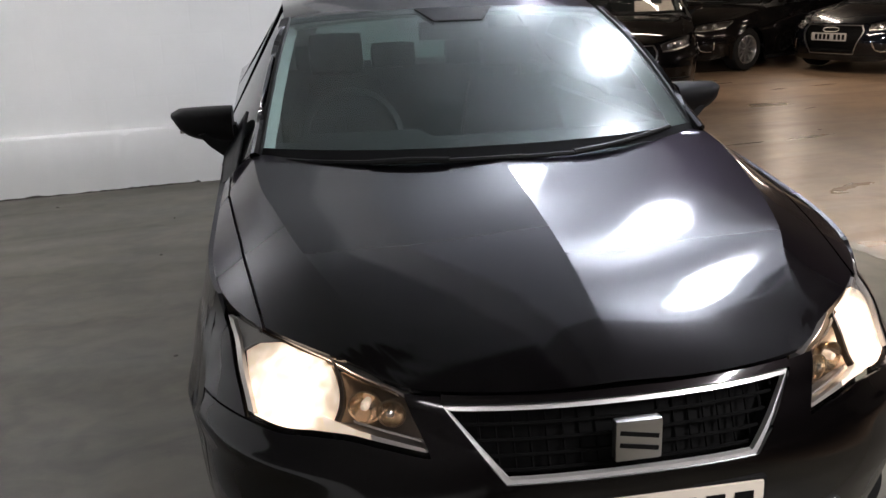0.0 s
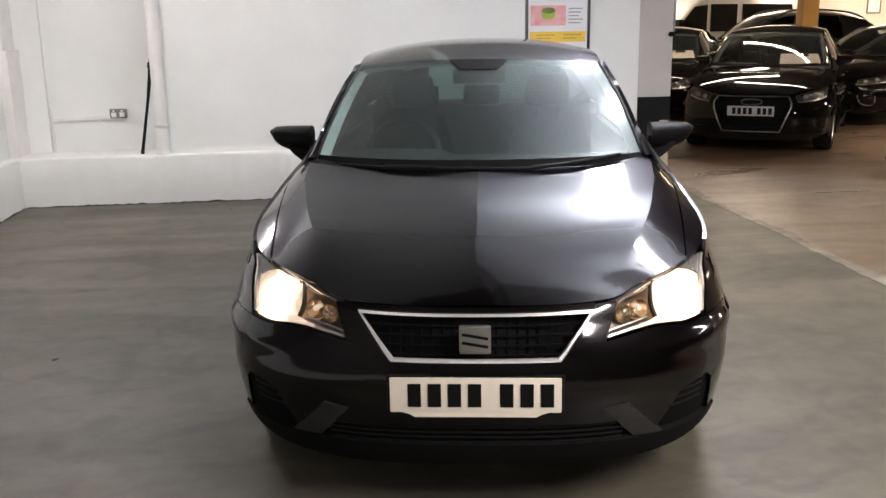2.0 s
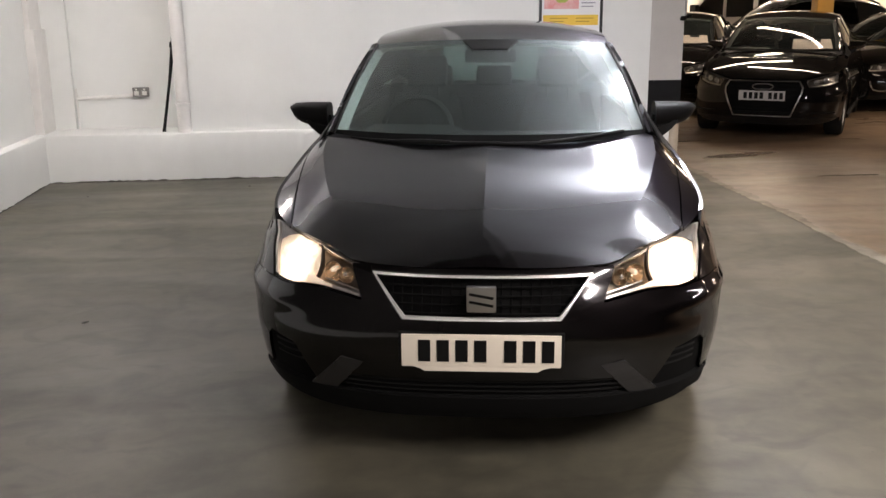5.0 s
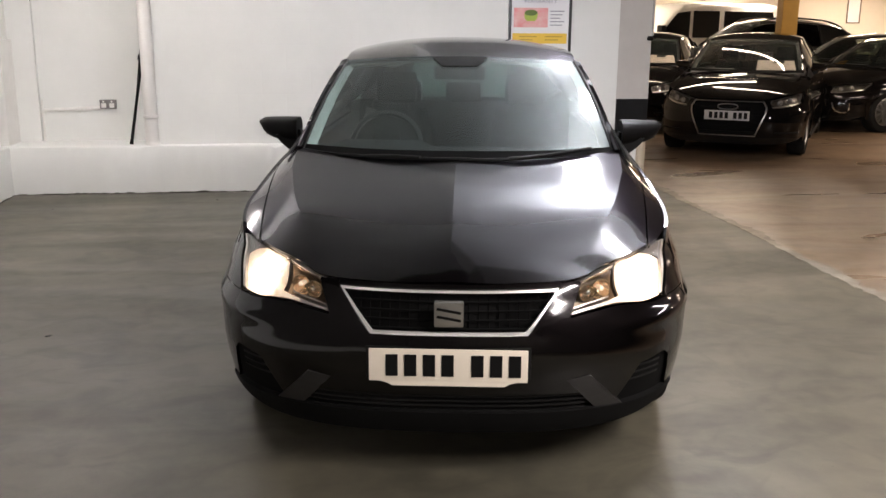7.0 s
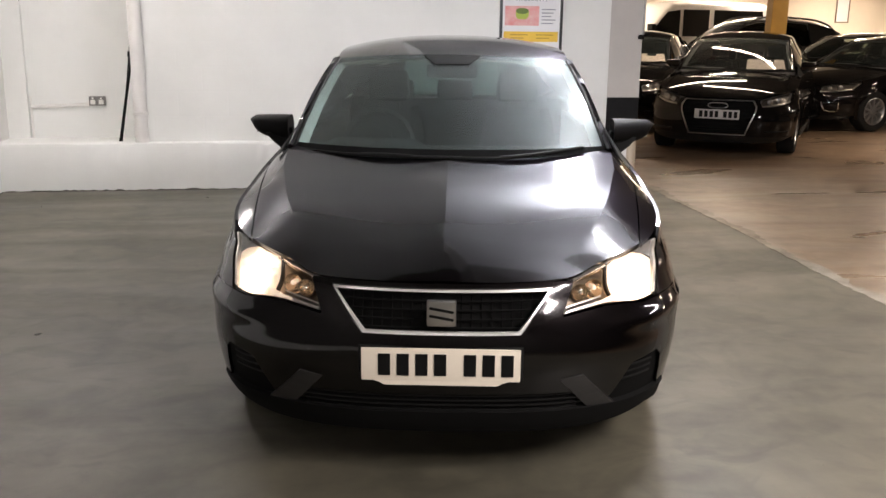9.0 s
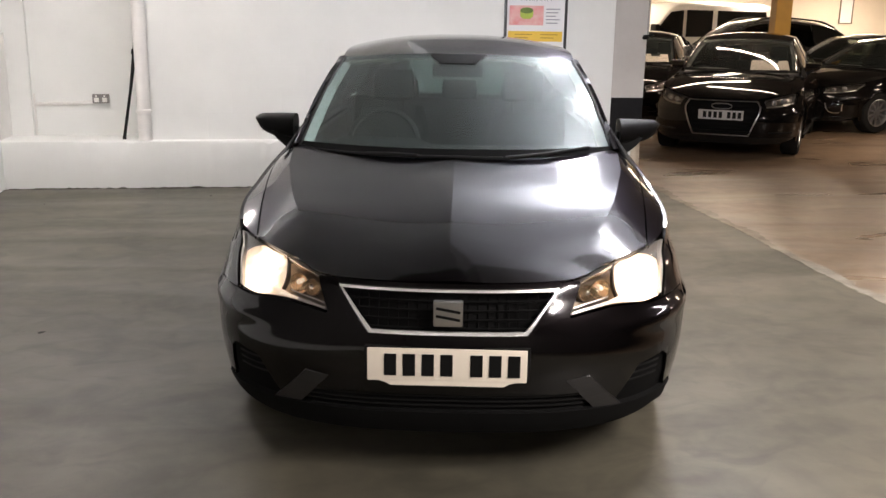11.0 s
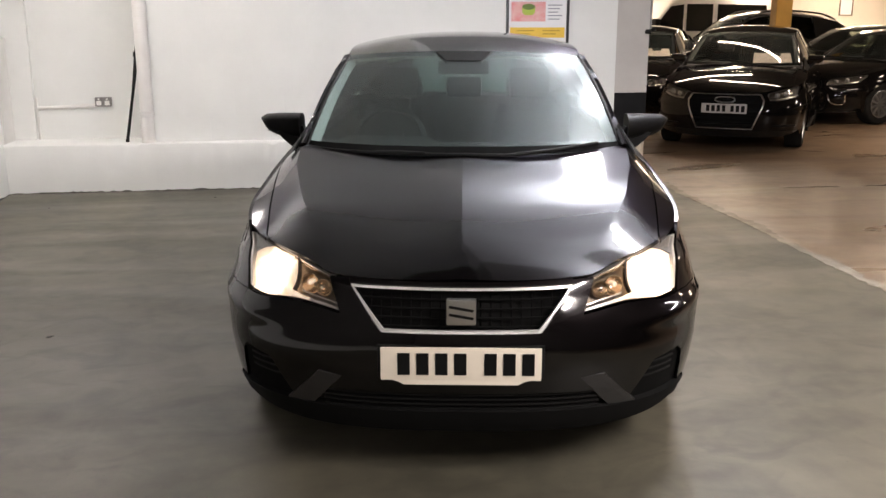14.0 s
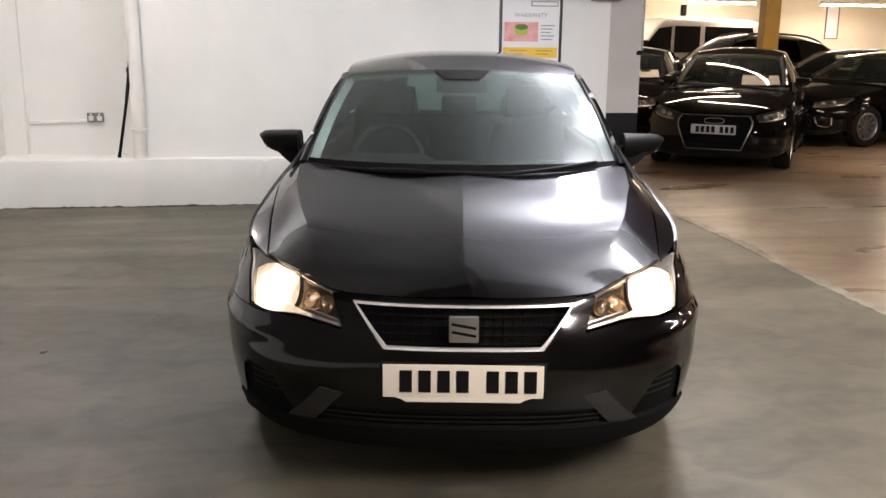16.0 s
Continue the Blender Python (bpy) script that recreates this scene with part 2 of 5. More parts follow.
PAPER = material("white_poster_paper", (0.80, 0.79, 0.80), 0.55, vary=0.03, scale=3)
PINK = material("pink_print", (0.62, 0.22, 0.22), 0.55, vary=0.45, scale=14, second=(0.75, 0.50, 0.48))
GREEN = material("green_print", (0.10, 0.16, 0.02), 0.55, vary=0.3, scale=8)
LIME = material("lime_print", (0.36, 0.45, 0.06), 0.55)
YELLOW_INK = material("yellow_print", (0.80, 0.52, 0.06), 0.55, vary=0.06, scale=6)
FRAME_BLACK = material("black_frame_aluminium", (0.01, 0.01, 0.01), 0.35)
FAR_FRAME = material("dull_brown_frame", (0.16, 0.13, 0.09), 0.5)
PIPE_WHITE = material("white_painted_pipe", (0.76, 0.74, 0.71), 0.45, vary=0.07, scale=5, grain=0.2)
STEEL = material("dull_galvanised_steel", (0.25, 0.24, 0.23), 0.5, metal=0.8, vary=0.25, scale=18)
POST = material("cream_post_paint", (0.50, 0.42, 0.32), 0.5, vary=0.15, scale=8)
CARD = material("price_card", (0.60, 0.47, 0.42), 0.6, vary=0.05, scale=6)
RED_LENS = material("red_lens", (0.30, 0.01, 0.01), 0.15)
WINDSCREEN = glass("windscreen_glass", (0.60, 0.70, 0.68), 1.9, 0.25, 0.015)
SIDE_GLASS = glass("side_glass", (0.20, 0.23, 0.22), 1.5)
REAR_GLASS = glass("rear_glass", (0.50, 0.57, 0.56), 1.5)
CLEAR_SCREEN = glass("clear_windscreen", (0.80, 0.84, 0.82), 1.5, 0.03, 0.006)
LIGHT_GLASS = glass("clear_side_glass", (0.78, 0.80, 0.77), 1.5)
GREY_GLASS = glass("grey_side_glass", (0.42, 0.42, 0.40), 1.6)
DARK_GLASS = glass("privacy_glass", (0.10, 0.11, 0.11), 1.5)
LENS_GLASS = glass("lamp_lens", (0.98, 0.975, 0.965), 1.4)
LIT_BOWL = glowing("lamp_bowl_emission", (1.0, 0.82, 0.62), 3.0)
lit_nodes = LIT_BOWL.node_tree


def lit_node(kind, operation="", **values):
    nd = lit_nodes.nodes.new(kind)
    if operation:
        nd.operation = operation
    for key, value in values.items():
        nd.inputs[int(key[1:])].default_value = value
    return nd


# reflected light put in as emission: brightest round the bulb, broken up by flutes
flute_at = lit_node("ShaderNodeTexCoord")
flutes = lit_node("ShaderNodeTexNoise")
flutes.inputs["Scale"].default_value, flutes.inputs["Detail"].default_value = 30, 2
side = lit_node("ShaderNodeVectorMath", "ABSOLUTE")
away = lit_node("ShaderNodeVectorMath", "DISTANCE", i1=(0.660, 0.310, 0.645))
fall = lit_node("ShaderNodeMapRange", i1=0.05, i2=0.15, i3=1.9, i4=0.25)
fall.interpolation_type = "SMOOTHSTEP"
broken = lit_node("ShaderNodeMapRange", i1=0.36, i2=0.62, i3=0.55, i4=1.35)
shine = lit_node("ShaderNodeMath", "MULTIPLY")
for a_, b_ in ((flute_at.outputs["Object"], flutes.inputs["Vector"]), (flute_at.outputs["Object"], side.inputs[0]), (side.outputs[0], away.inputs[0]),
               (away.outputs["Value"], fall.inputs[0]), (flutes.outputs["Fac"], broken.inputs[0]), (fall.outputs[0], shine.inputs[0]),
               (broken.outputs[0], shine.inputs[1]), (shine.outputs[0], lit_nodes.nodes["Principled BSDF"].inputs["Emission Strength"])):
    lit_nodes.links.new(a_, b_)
BULB = glowing("headlamp_bulb", (1.0, 0.80, 0.58), 15)
GLOBE = glowing("opal_globe_glass", (0.90, 0.95, 1.0), 100)
TUBE_COOL = glowing("cool_lamp_diffuser", (0.97, 1.0, 0.98), 4)
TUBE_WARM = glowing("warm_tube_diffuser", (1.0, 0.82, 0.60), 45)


# ---- mesh helpers ----
def part(name, shape, mat, parent=None, label="", smooth=40, kind=""):
    """Links a shape (points, faces), or a bmesh, as one mesh object."""
    me = bpy.data.meshes.new(name)
    if isinstance(shape, tuple):
        bm = bmesh.new()
        vs = [bm.verts.new(p) for p in shape[0]]
        for f in shape[1]:
            try:
                bm.faces.new([vs[i] for i in f])
            except ValueError:
                pass
    else:
        bm = shape
    bmesh.ops.recalc_face_normals(bm, faces=bm.faces)
    bm.to_mesh(me)
    bm.free()
    me.materials.append(mat)
    if smooth:
        me.polygons.foreach_set("use_smooth", [True] * len(me.polygons))
        me.set_sharp_from_angle(angle=radians(smooth))
    ob = new(name, me)
    if parent:
        ob.parent = parent
    return tagged(ob, label=label, kind=kind)


def thing(name, m, label, category, group=""):
    ob = new(name)
    ob.empty_display_size = 0.1
    ob.matrix_basis = m
    return tagged(ob, label, category, group)


def join(*shapes):
    pts, faces = [], []
    for p, f in shapes:
        k = len(pts)
        pts += [tuple(q) for q in p]
        faces += [[i + k for i in g] for g in f]
    return pts, faces


def moved(shape, m):
    return [tuple(m @ Vector(p)) for p in shape[0]], shape[1]


def box(x0, x1, y0, y1, z0, z1, bevel=0.0):
    """A box, with small chamfers on all its edges."""
    b = min(bevel, (x1 - x0) / 2.01, (y1 - y0) / 2.01, (z1 - z0) / 2.01)
    bm = bmesh.new()
    bmesh.ops.create_cube(bm, size=1, matrix=Matrix.LocRotScale(((x0 + x1) / 2, (y0 + y1) / 2, (z0 + z1) / 2), None, (x1 - x0, y1 - y0, z1 - z0)))
    if b > 0:
        bmesh.ops.bevel(bm, geom=list(bm.edges), offset=b, segments=2, profile=0.7, affect="EDGES")
    pts = [tuple(v.co) for v in bm.verts]
    bm.verts.index_update()
    faces = [[v.index for v in f.verts] for f in bm.faces]
    bm.free()
    return pts, faces


def lathe(profile, n=24, axis="z"):
    """A closed turned form from (radius, height) pairs."""
    pts, faces, k = [], [], len(profile)
    for i in range(n):
        a = 2 * math.pi * i / n
        for r, h in profile:
            p = (r * math.cos(a), r * math.sin(a), h)
            pts.append(p if axis == "z" else (p[2], p[0], p[1]) if axis == "x" else (p[0], p[2], p[1]))
    for i in range(n):
        for j in range(k - 1):
            faces.append([i * k + j, ((i + 1) % n) * k + j, ((i + 1) % n) * k + j + 1, i * k + j + 1])
    if profile[0][0] > 1e-4:
        faces.append([i * k for i in range(n)])
    if profile[-1][0] > 1e-4:
        faces.append([i * k + k - 1 for i in range(n)])
    return pts, faces


def tube(path, r, n=8, r2=None):
    """A round bar along a path, tapering from r to r2."""
    pts, faces = [], []
    path = [Vector(p) for p in path]
    for i, p in enumerate(path):
        d = (path[min(i + 1, len(path) - 1)] - path[max(i - 1, 0)]).normalized()
        side = d.cross(Vector((0, 0, 1)) if abs(d.z) < 0.9 else Vector((0, 1, 0))).normalized()
        up = side.cross(d)
        rr = r if r2 is None else r + (r2 - r) * i / (len(path) - 1)
        pts += [tuple(p + side * rr * math.cos(2 * math.pi * j / n) + up * rr * math.sin(2 * math.pi * j / n)) for j in range(n)]
    for i in range(len(path) - 1):
        for j in range(n):
            faces.append([i * n + j, i * n + (j + 1) % n, (i + 1) * n + (j + 1) % n, (i + 1) * n + j])
    faces += [list(range(n)), list(range((len(path) - 1) * n, len(path) * n))]
    return pts, faces


def sheet(grid, thick):
    """A skin of some thickness through a grid of points (rows, columns, 3)."""
    g = np.asarray(grid, float)
    n, m = g.shape[:2]
    du, dv = np.gradient(g, axis=0), np.gradient(g, axis=1)
    nor = np.cross(du, dv)
    nor /= np.maximum(np.linalg.norm(nor, axis=2, keepdims=True), 1e-9)
    back = g - nor * thick
    pts = [tuple(p) for p in g.reshape(-1, 3)] + [tuple(p) for p in back.reshape(-1, 3)]
    o, faces = n * m, []
    for i in range(n - 1):
        for j in range(m - 1):
            a, b, c, d = i * m + j, i * m + j + 1, (i + 1) * m + j + 1, (i + 1) * m + j
            faces += [[a, b, c, d], [o + d, o + c, o + b, o + a]]
    rim = [j for j in range(m)] + [i * m + m - 1 for i in range(1, n)] + [(n - 1) * m + j for j in range(m - 2, -1, -1)] + [i * m for i in range(n - 2, 0, -1)]
    for a, b in zip(rim, rim[1:] + rim[:1]):
        faces.append([a, o + a, o + b, b])
    return pts, faces


def prism(outline, y0, y1):
    """An outline in x and z, drawn out along y."""
    n = len(outline)
    pts = [(x, y0, z) for x, z in outline] + [(x, y1, z) for x, z in outline]
    return pts, [list(range(n)), list(range(2 * n - 1, n - 1, -1))] + [[i, (i + 1) % n, n + (i + 1) % n, n + i] for i in range(n)]


def curve(xs, ys):
    """A smooth curve through a few knots, with no overshoot."""
    xs, ys = np.asarray(xs, float), np.asarray(ys, float)
    h, d = np.diff(xs), np.diff(ys) / np.diff(xs)
    m = np.zeros(len(xs))
    m[0], m[-1] = d[0], d[-1]
    for i in range(1, len(xs) - 1):
        m[i] = 0 if d[i - 1] * d[i] <= 0 else 3 * (h[i - 1] + h[i]) / ((2 * h[i] + h[i - 1]) / d[i - 1] + (h[i] + 2 * h[i - 1]) / d[i])

    def at(x):
        x = min(max(x, xs[0]), xs[-1])
        i = min(int(np.searchsorted(xs, x, "right")) - 1, len(xs) - 2)
        t = (x - xs[i]) / h[i]
        return float((2 * t**3 - 3 * t**2 + 1) * ys[i] + (t**3 - 2 * t**2 + t) * h[i] * m[i] + (3 * t**2 - 2 * t**3) * ys[i + 1] + (t**3 - t**2) * h[i] * m[i + 1])
    return at


# ---- setting ----
def setting(name, shape, mat, label="", smooth=0):
    ob = part(name, shape, mat, None, label, smooth, "structure")
    ob.matrix_basis = ROOM
    return ob


TOP = 2.75
HIGH = 3.4
FAR = 14.6


def slab(points, z0, z1):
    """A flat slab over a plan outline."""
    n = len(points)
    return ([(u, v, z0) for u, v in points] + [(u, v, z1) for u, v in points],
            [list(range(n)), list(range(2 * n - 1, n - 1, -1))] + [[i, (i + 1) % n, n + (i + 1) % n, n + i] for i in range(n)])


def joint_u(v):
    return 5.985 + 0.017 * (v + 4.2)


setting("floor", slab([(-0.6, -15), (joint_u(-15), -15), (joint_u(0.6), 0.6), (-0.6, 0.6)], -0.3, 0), FLOOR_GREY, "grey power-floated concrete floor with dark stains")
setting("floor_back", slab([(joint_u(-15) + 0.006, -15), (24, -15), (24, FAR), (5.3, FAR), (5.3, 0.61), (joint_u(0.61) + 0.006, 0.61)], -0.3, -0.004), FLOOR_BROWN, "brown worn shiny concrete floor")
random.seed(4)
rag = [(joint_u(v) - 0.028 + random.uniform(-0.016, 0.010) + 0.012 * math.sin(v * 2.3), v) for v in np.arange(-15, 0.3, 0.05)]
rag2 = [(u + 0.050 + random.uniform(0.0, 0.035) + 0.07 * max(0.0, math.sin(v * 5.1) * math.sin(v * 1.7)), v) for u, v in rag]
strip = rag + rag2[::-1]
n_ = len(strip)
setting("floor_joint", ([(u, v, 0.003) for u, v in strip] + [(u, v, -0.2) for u, v in strip],
        [[i, i + 1, n_ - 2 - i, n_ - 1 - i] for i in range(len(rag) - 1)] + [[i, (i + 1) % n_, n_ + (i + 1) % n_, n_ + i] for i in range(n_)]),
        FLOOR_EDGE, "ragged pale mortar joint between two floors")
# unseen stretch of wall, darkened for what the bumper reflects
setting("wall_left_front", box(-0.5, -0.10, -15, -5.0, 0, HIGH), DARK_WALL, "unseen wall, dark to keep the bumper's reflections black")
setting("wall_left", box(-0.5, -0.10, -5.0, 0.6, 0, HIGH), WHITE, "white painted masonry wall")


def rough_plinth(length, depth, height, step=0.05):
    """A painted plinth along x whose front faces -y: its edge is worn and slightly uneven."""
    rows, k = [], int(length / step)
    dip = 0.0
    for i in range(k + 1):
        x = length * i / k
        dip = 0.75 * dip + random.uniform(-0.0035, 0.0035)
        chip = random.uniform(0.004, 0.014) if random.random() < 0.08 else 0.0
        e = 0.003 * math.sin(x * 1.3) + dip
        rows.append([(x, depth, 0), (x, e * 0.5, 0), (x, e, height * 0.5), (x, e * 0.7, height - 0.020 - chip), (x, 0.006 + chip + e, height - 0.006 - chip * 0.5),
                     (x, 0.022 + chip + e, height + e * 0.6), (x, depth * 0.5, height + e * 0.3), (x, depth, height)])
    m_ = len(rows[0])
    pts = [p_ for r_ in rows for p_ in r_]
    faces = [[i * m_ + j, i * m_ + (j + 1) % m_, (i + 1) * m_ + (j + 1) % m_, (i + 1) * m_ + j] for i in range(k) for j in range(m_)]
    return pts, faces + [list(range(m_)), list(range(k * m_, (k + 1) * m_))]


random.seed(21)
setting("plinth_left", moved(rough_plinth(15.0, 0.10, 0.445), pose(0, -15, 0, 0, 0, 90)), WHITE_PLINTH, "white painted plinth with scuffed edge", 35)
setting("plinth_back", moved(rough_plinth(5.96, 0.50, 0.44), pose(-0.10, 0, 0)), WHITE_PLINTH, "white painted plinth with scuffed edge", 35)
random.seed(12)


def foot_dirt(name, along, m):
    """A ragged dark line where paint stops above the floor."""
    top = [(t, 0.003 + 0.012 * random.random() ** 2 + 0.004 * math.sin(t * 3.1) ** 2) for t in np.arange(along[0], along[1], 0.035)]
    n = len(top)
    pts = [(t, -0.0035, 0.0) for t, _ in top] + [(t, -0.0035, h) for t, h in top] + [(t, 0.004, h) for t, h in top]
    faces = [[i, i + 1, n + i + 1, n + i] for i in range(n - 1)] + [[n + i, n + i + 1, 2 * n + i + 1, 2 * n + i] for i in range(n - 1)]
    setting(name, moved((pts, faces), m), DUST, "ragged dark dirt line along the foot of a plinth")


foot_dirt("plinth_foot_back", (0.02, 5.84), Matrix())
foot_dirt("plinth_foot_left", (0.0, 9.0), pose(0, 0, 0, 0, 0, 90) @ Matrix.Diagonal((-1, 1, 1, 1)))
setting("wall_back", box(1.27, 5.66, 0.09, 0.5, 0.44, HIGH), WHITE, "white painted blockwork wall")
setting("wall_niche", box(0.17, 1.27, 0.455, 0.6, 0.44, HIGH), WHITE, "recessed white painted wall")
setting("wall_niche_side", box(-0.10, 0.17, 0.40, 0.6, 0.44, HIGH), WHITE, "white painted wall strip")
setting("pillar", box(5.662, 5.99, 0.10, 0.5, 0.842, TOP, 0.006), PILLAR_GREY, "grey painted concrete pillar")
setting("pillar_base", box(5.66, 5.992, 0.098, 0.5, 0, 0.842, 0.006), BLACK_PAINT, "black painted base of the pillar")
setting("wall_behind", box(5.3, 5.65, 0.5, FAR, 0, TOP), CREAM, "cream painted wall")
setting("wall_far", box(5.3, 24, FAR, FAR + 0.3, 0, TOP), CREAM, "cream painted far wall under warm light")
setting("wall_right", box(24, 24.3, -15, FAR + 0.3, 0, TOP), CREAM, "cream painted wall")
setting("wall_front", box(-0.5, 24, -15.3, -15, 0, HIGH), DARK_WALL, "unseen wall, dark to keep the bumper's reflections black")
setting("ceiling", box(SOFFIT_U, BEAM_U, -5.05, 0.085, SOFFIT_Z, HIGH), CEILING_WHITE, "white painted lower ceiling")
# unseen ceiling over the aisle, kept dark for bonnet and car reflections
setting("ceiling_aisle", box(BEAM_U, 24.3, -15.3, 10.5, TOP, HIGH), CEILING_DARK, "unseen ceiling over the aisle, dark for the reflections")
setting("ceiling_far", box(5.3, 24.3, 10.5, FAR + 0.3, TOP, HIGH), CEILING_WHITE, "white painted ceiling by the far wall")
setting("ceiling_back", box(5.3, BEAM_U - 0.003, 0.51, 10.5, TOP, HIGH), CEILING_DARK, "unseen dark ceiling strip")
# unseen front pieces: their tones imitate ceiling light fading towards the front
setting("ceiling_front", box(-0.5, SOFFIT_U, -15.3, -4.9, HIGH + 0.002, HIGH + 0.3), CEILING_DARK, "unseen front ceiling, toned dark for faded light")
setting("ceiling_step", box(SOFFIT_U, BEAM_U, -6.6, -5.05, SOFFIT_Z, HIGH), CEILING_DIM, "grey strip of the lower ceiling, toned for fading light")
setting("ceiling_front_low", box(SOFFIT_U, BEAM_U, -15.3, -6.603, HIGH - 0.4, HIGH + 0.3), CEILING_DARK, "unseen front soffit, toned dark for faded light")
setting("ceiling_high", box(-0.5, SOFFIT_U, -4.895, 0.6, HIGH, HIGH + 0.3), CEILING_GREY, "pale grey painted ceiling of the high bay")
# unseen beam that ends the bright reflection on the bonnet's right
setting("ceiling_beam", box(BEAM_U + 0.003, BEAM_U + 0.5, -15, 0.095, 2.36, TOP - 0.003), CEILING_DARK, "unseen dark beam, placed by the bonnet's reflections")
setting("pillar_yellow", box(11.27, 11.58, 7.72, 7.95, 0, TOP, 0.01), YELLOW, "ochre yellow painted pillar")


# ---- lamps ----
def globe_light(m):
    """An opal globe on a short stem under a ceiling plate."""
    lt = thing("globe_light", m, "round opal globe light hanging under the ceiling", "ceiling light", "globe lights")
    part("ceiling_plate", lathe([(0.0, -0.025), (0.055, -0.022), (0.06, -0.008), (0.06, 0.0), (0.0, 0.0)], 24), PIPE_WHITE, lt)
    part("stem", lathe([(0.010, -0.12), (0.010, -0.02)], 10), STEEL, lt)
    part("gallery", lathe([(0.0, -0.115), (0.05, -0.12), (0.055, -0.145), (0.0, -0.145)], 20), STEEL, lt)
    n = 14
    part("globe", lathe([(0.12 * math.sin(math.pi * i / n), -0.255 - 0.12 * math.cos(math.pi * i / n)) for i in range(n + 1)], 28), GLOBE, lt, "glowing opal globe")
    return lt


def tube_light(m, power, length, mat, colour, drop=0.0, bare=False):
    """A batten with one fluorescent tube; a bare one shines all round. Many are unseen, added fill."""
    lt = thing("tube_light", m, "ceiling batten with a glowing fluorescent tube, several added unseen as fill", "ceiling light", "tube lights")
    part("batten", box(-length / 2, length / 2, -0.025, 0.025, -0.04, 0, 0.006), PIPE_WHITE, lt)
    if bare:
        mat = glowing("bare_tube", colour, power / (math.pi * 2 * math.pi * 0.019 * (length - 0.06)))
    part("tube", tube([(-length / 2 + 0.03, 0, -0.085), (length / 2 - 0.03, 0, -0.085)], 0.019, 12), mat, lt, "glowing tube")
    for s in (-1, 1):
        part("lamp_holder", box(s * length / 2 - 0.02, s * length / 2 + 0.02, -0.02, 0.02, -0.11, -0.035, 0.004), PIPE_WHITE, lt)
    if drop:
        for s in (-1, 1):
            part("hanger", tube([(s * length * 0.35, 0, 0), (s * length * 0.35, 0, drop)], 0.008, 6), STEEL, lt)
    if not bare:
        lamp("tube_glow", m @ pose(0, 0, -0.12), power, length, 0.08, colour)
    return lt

for u, v in GLOBES:
    globe_light(ROOM @ pose(u, v, SOFFIT_Z))
# added fill, hung where the bonnet does not mirror it
for u, v, turn, watts in FILL_TUBES:
    tube_light(ROOM @ pose(u, v, 2.95 if u < SOFFIT_U else 2.60 if u < BEAM_U else TOP, 0, 0, turn), watts, 1.8, None if u < SOFFIT_U else TUBE_COOL, (1.0, 0.97, 0.93), HIGH - 2.95 if u < SOFFIT_U else HIGH - 3.0 if u < BEAM_U else 0.0, u < SOFFIT_U)
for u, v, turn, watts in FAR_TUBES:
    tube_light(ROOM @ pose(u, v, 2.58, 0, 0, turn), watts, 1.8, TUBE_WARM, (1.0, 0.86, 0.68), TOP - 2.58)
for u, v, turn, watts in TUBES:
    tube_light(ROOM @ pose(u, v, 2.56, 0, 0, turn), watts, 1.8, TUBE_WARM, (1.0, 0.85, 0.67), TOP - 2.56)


# ---- cars ----
# car space: x across, y backwards from the nose, z up from the ground
nose = curve([0.14, 0.22, 0.29, 0.36, 0.46, 0.56, 0.64, 0.69, 0.72], [0.135, 0.080, 0.056, 0.035, 0.020, 0.036, 0.065, 0.095, 0.14])
width = curve([0.14, 0.24, 0.40, 0.55, 0.66, 0.75, 0.88, 1.02], [0.838, 0.858, 0.876, 0.884, 0.868, 0.844, 0.816, 0.79])
tail = curve([0.14, 0.30, 0.50, 0.75, 1.02], [4.18, 4.25, 4.265, 4.24, 4.16])
shoulder = curve([0.10, 0.16, 0.20, 0.25, 0.30, 0.36, 0.43, 0.50, 0.62, 0.90, 1.30, 1.80, 3.0, 4.0, 4.3], [0.692, 0.695, 0.704, 0.719, 0.737, 0.751, 0.762, 0.770, 0.788, 0.842, 0.905, 0.945, 0.985, 1.01, 1.01])
crease = curve([0.15, 0.33, 0.45, 0.55, 0.73, 0.90, 1.05, 1.20, 1.40], [0.42, 0.50, 0.535, 0.577, 0.630, 0.667, 0.698, 0.712, 0.725])
ridge = curve([0.10, 0.16, 0.26, 0.45, 0.75, 1.05, 1.35], [0.700, 0.734, 0.781, 0.842, 0.906, 0.957, 1.012])
roof_mid = curve([1.80, 2.00, 2.35, 2.80, 3.30, 3.70, 3.86], [1.372, 1.412, 1.455, 1.460, 1.425, 1.365, 1.325])
rail_x = curve([1.25, 1.60, 1.95, 2.40, 3.20, 3.75, 4.00], [0.716, 0.650, 0.586, 0.582, 0.575, 0.560, 0.550])
rail_z = curve([1.25, 1.60, 1.95, 2.20, 2.60, 3.20, 3.75, 4.00], [0.955, 1.165, 1.345, 1.388, 1.400, 1.370, 1.290, 1.200])
FRONT_D, REAR_D = 0.76, 0.55
AXLES, WHEEL_R, ARCH_R = (0.87, 3.505), 0.316, 0.352


def squareness(z):
    return 2.3 + 0.4 * min(1, max(0, (0.64 - z) / 0.22))


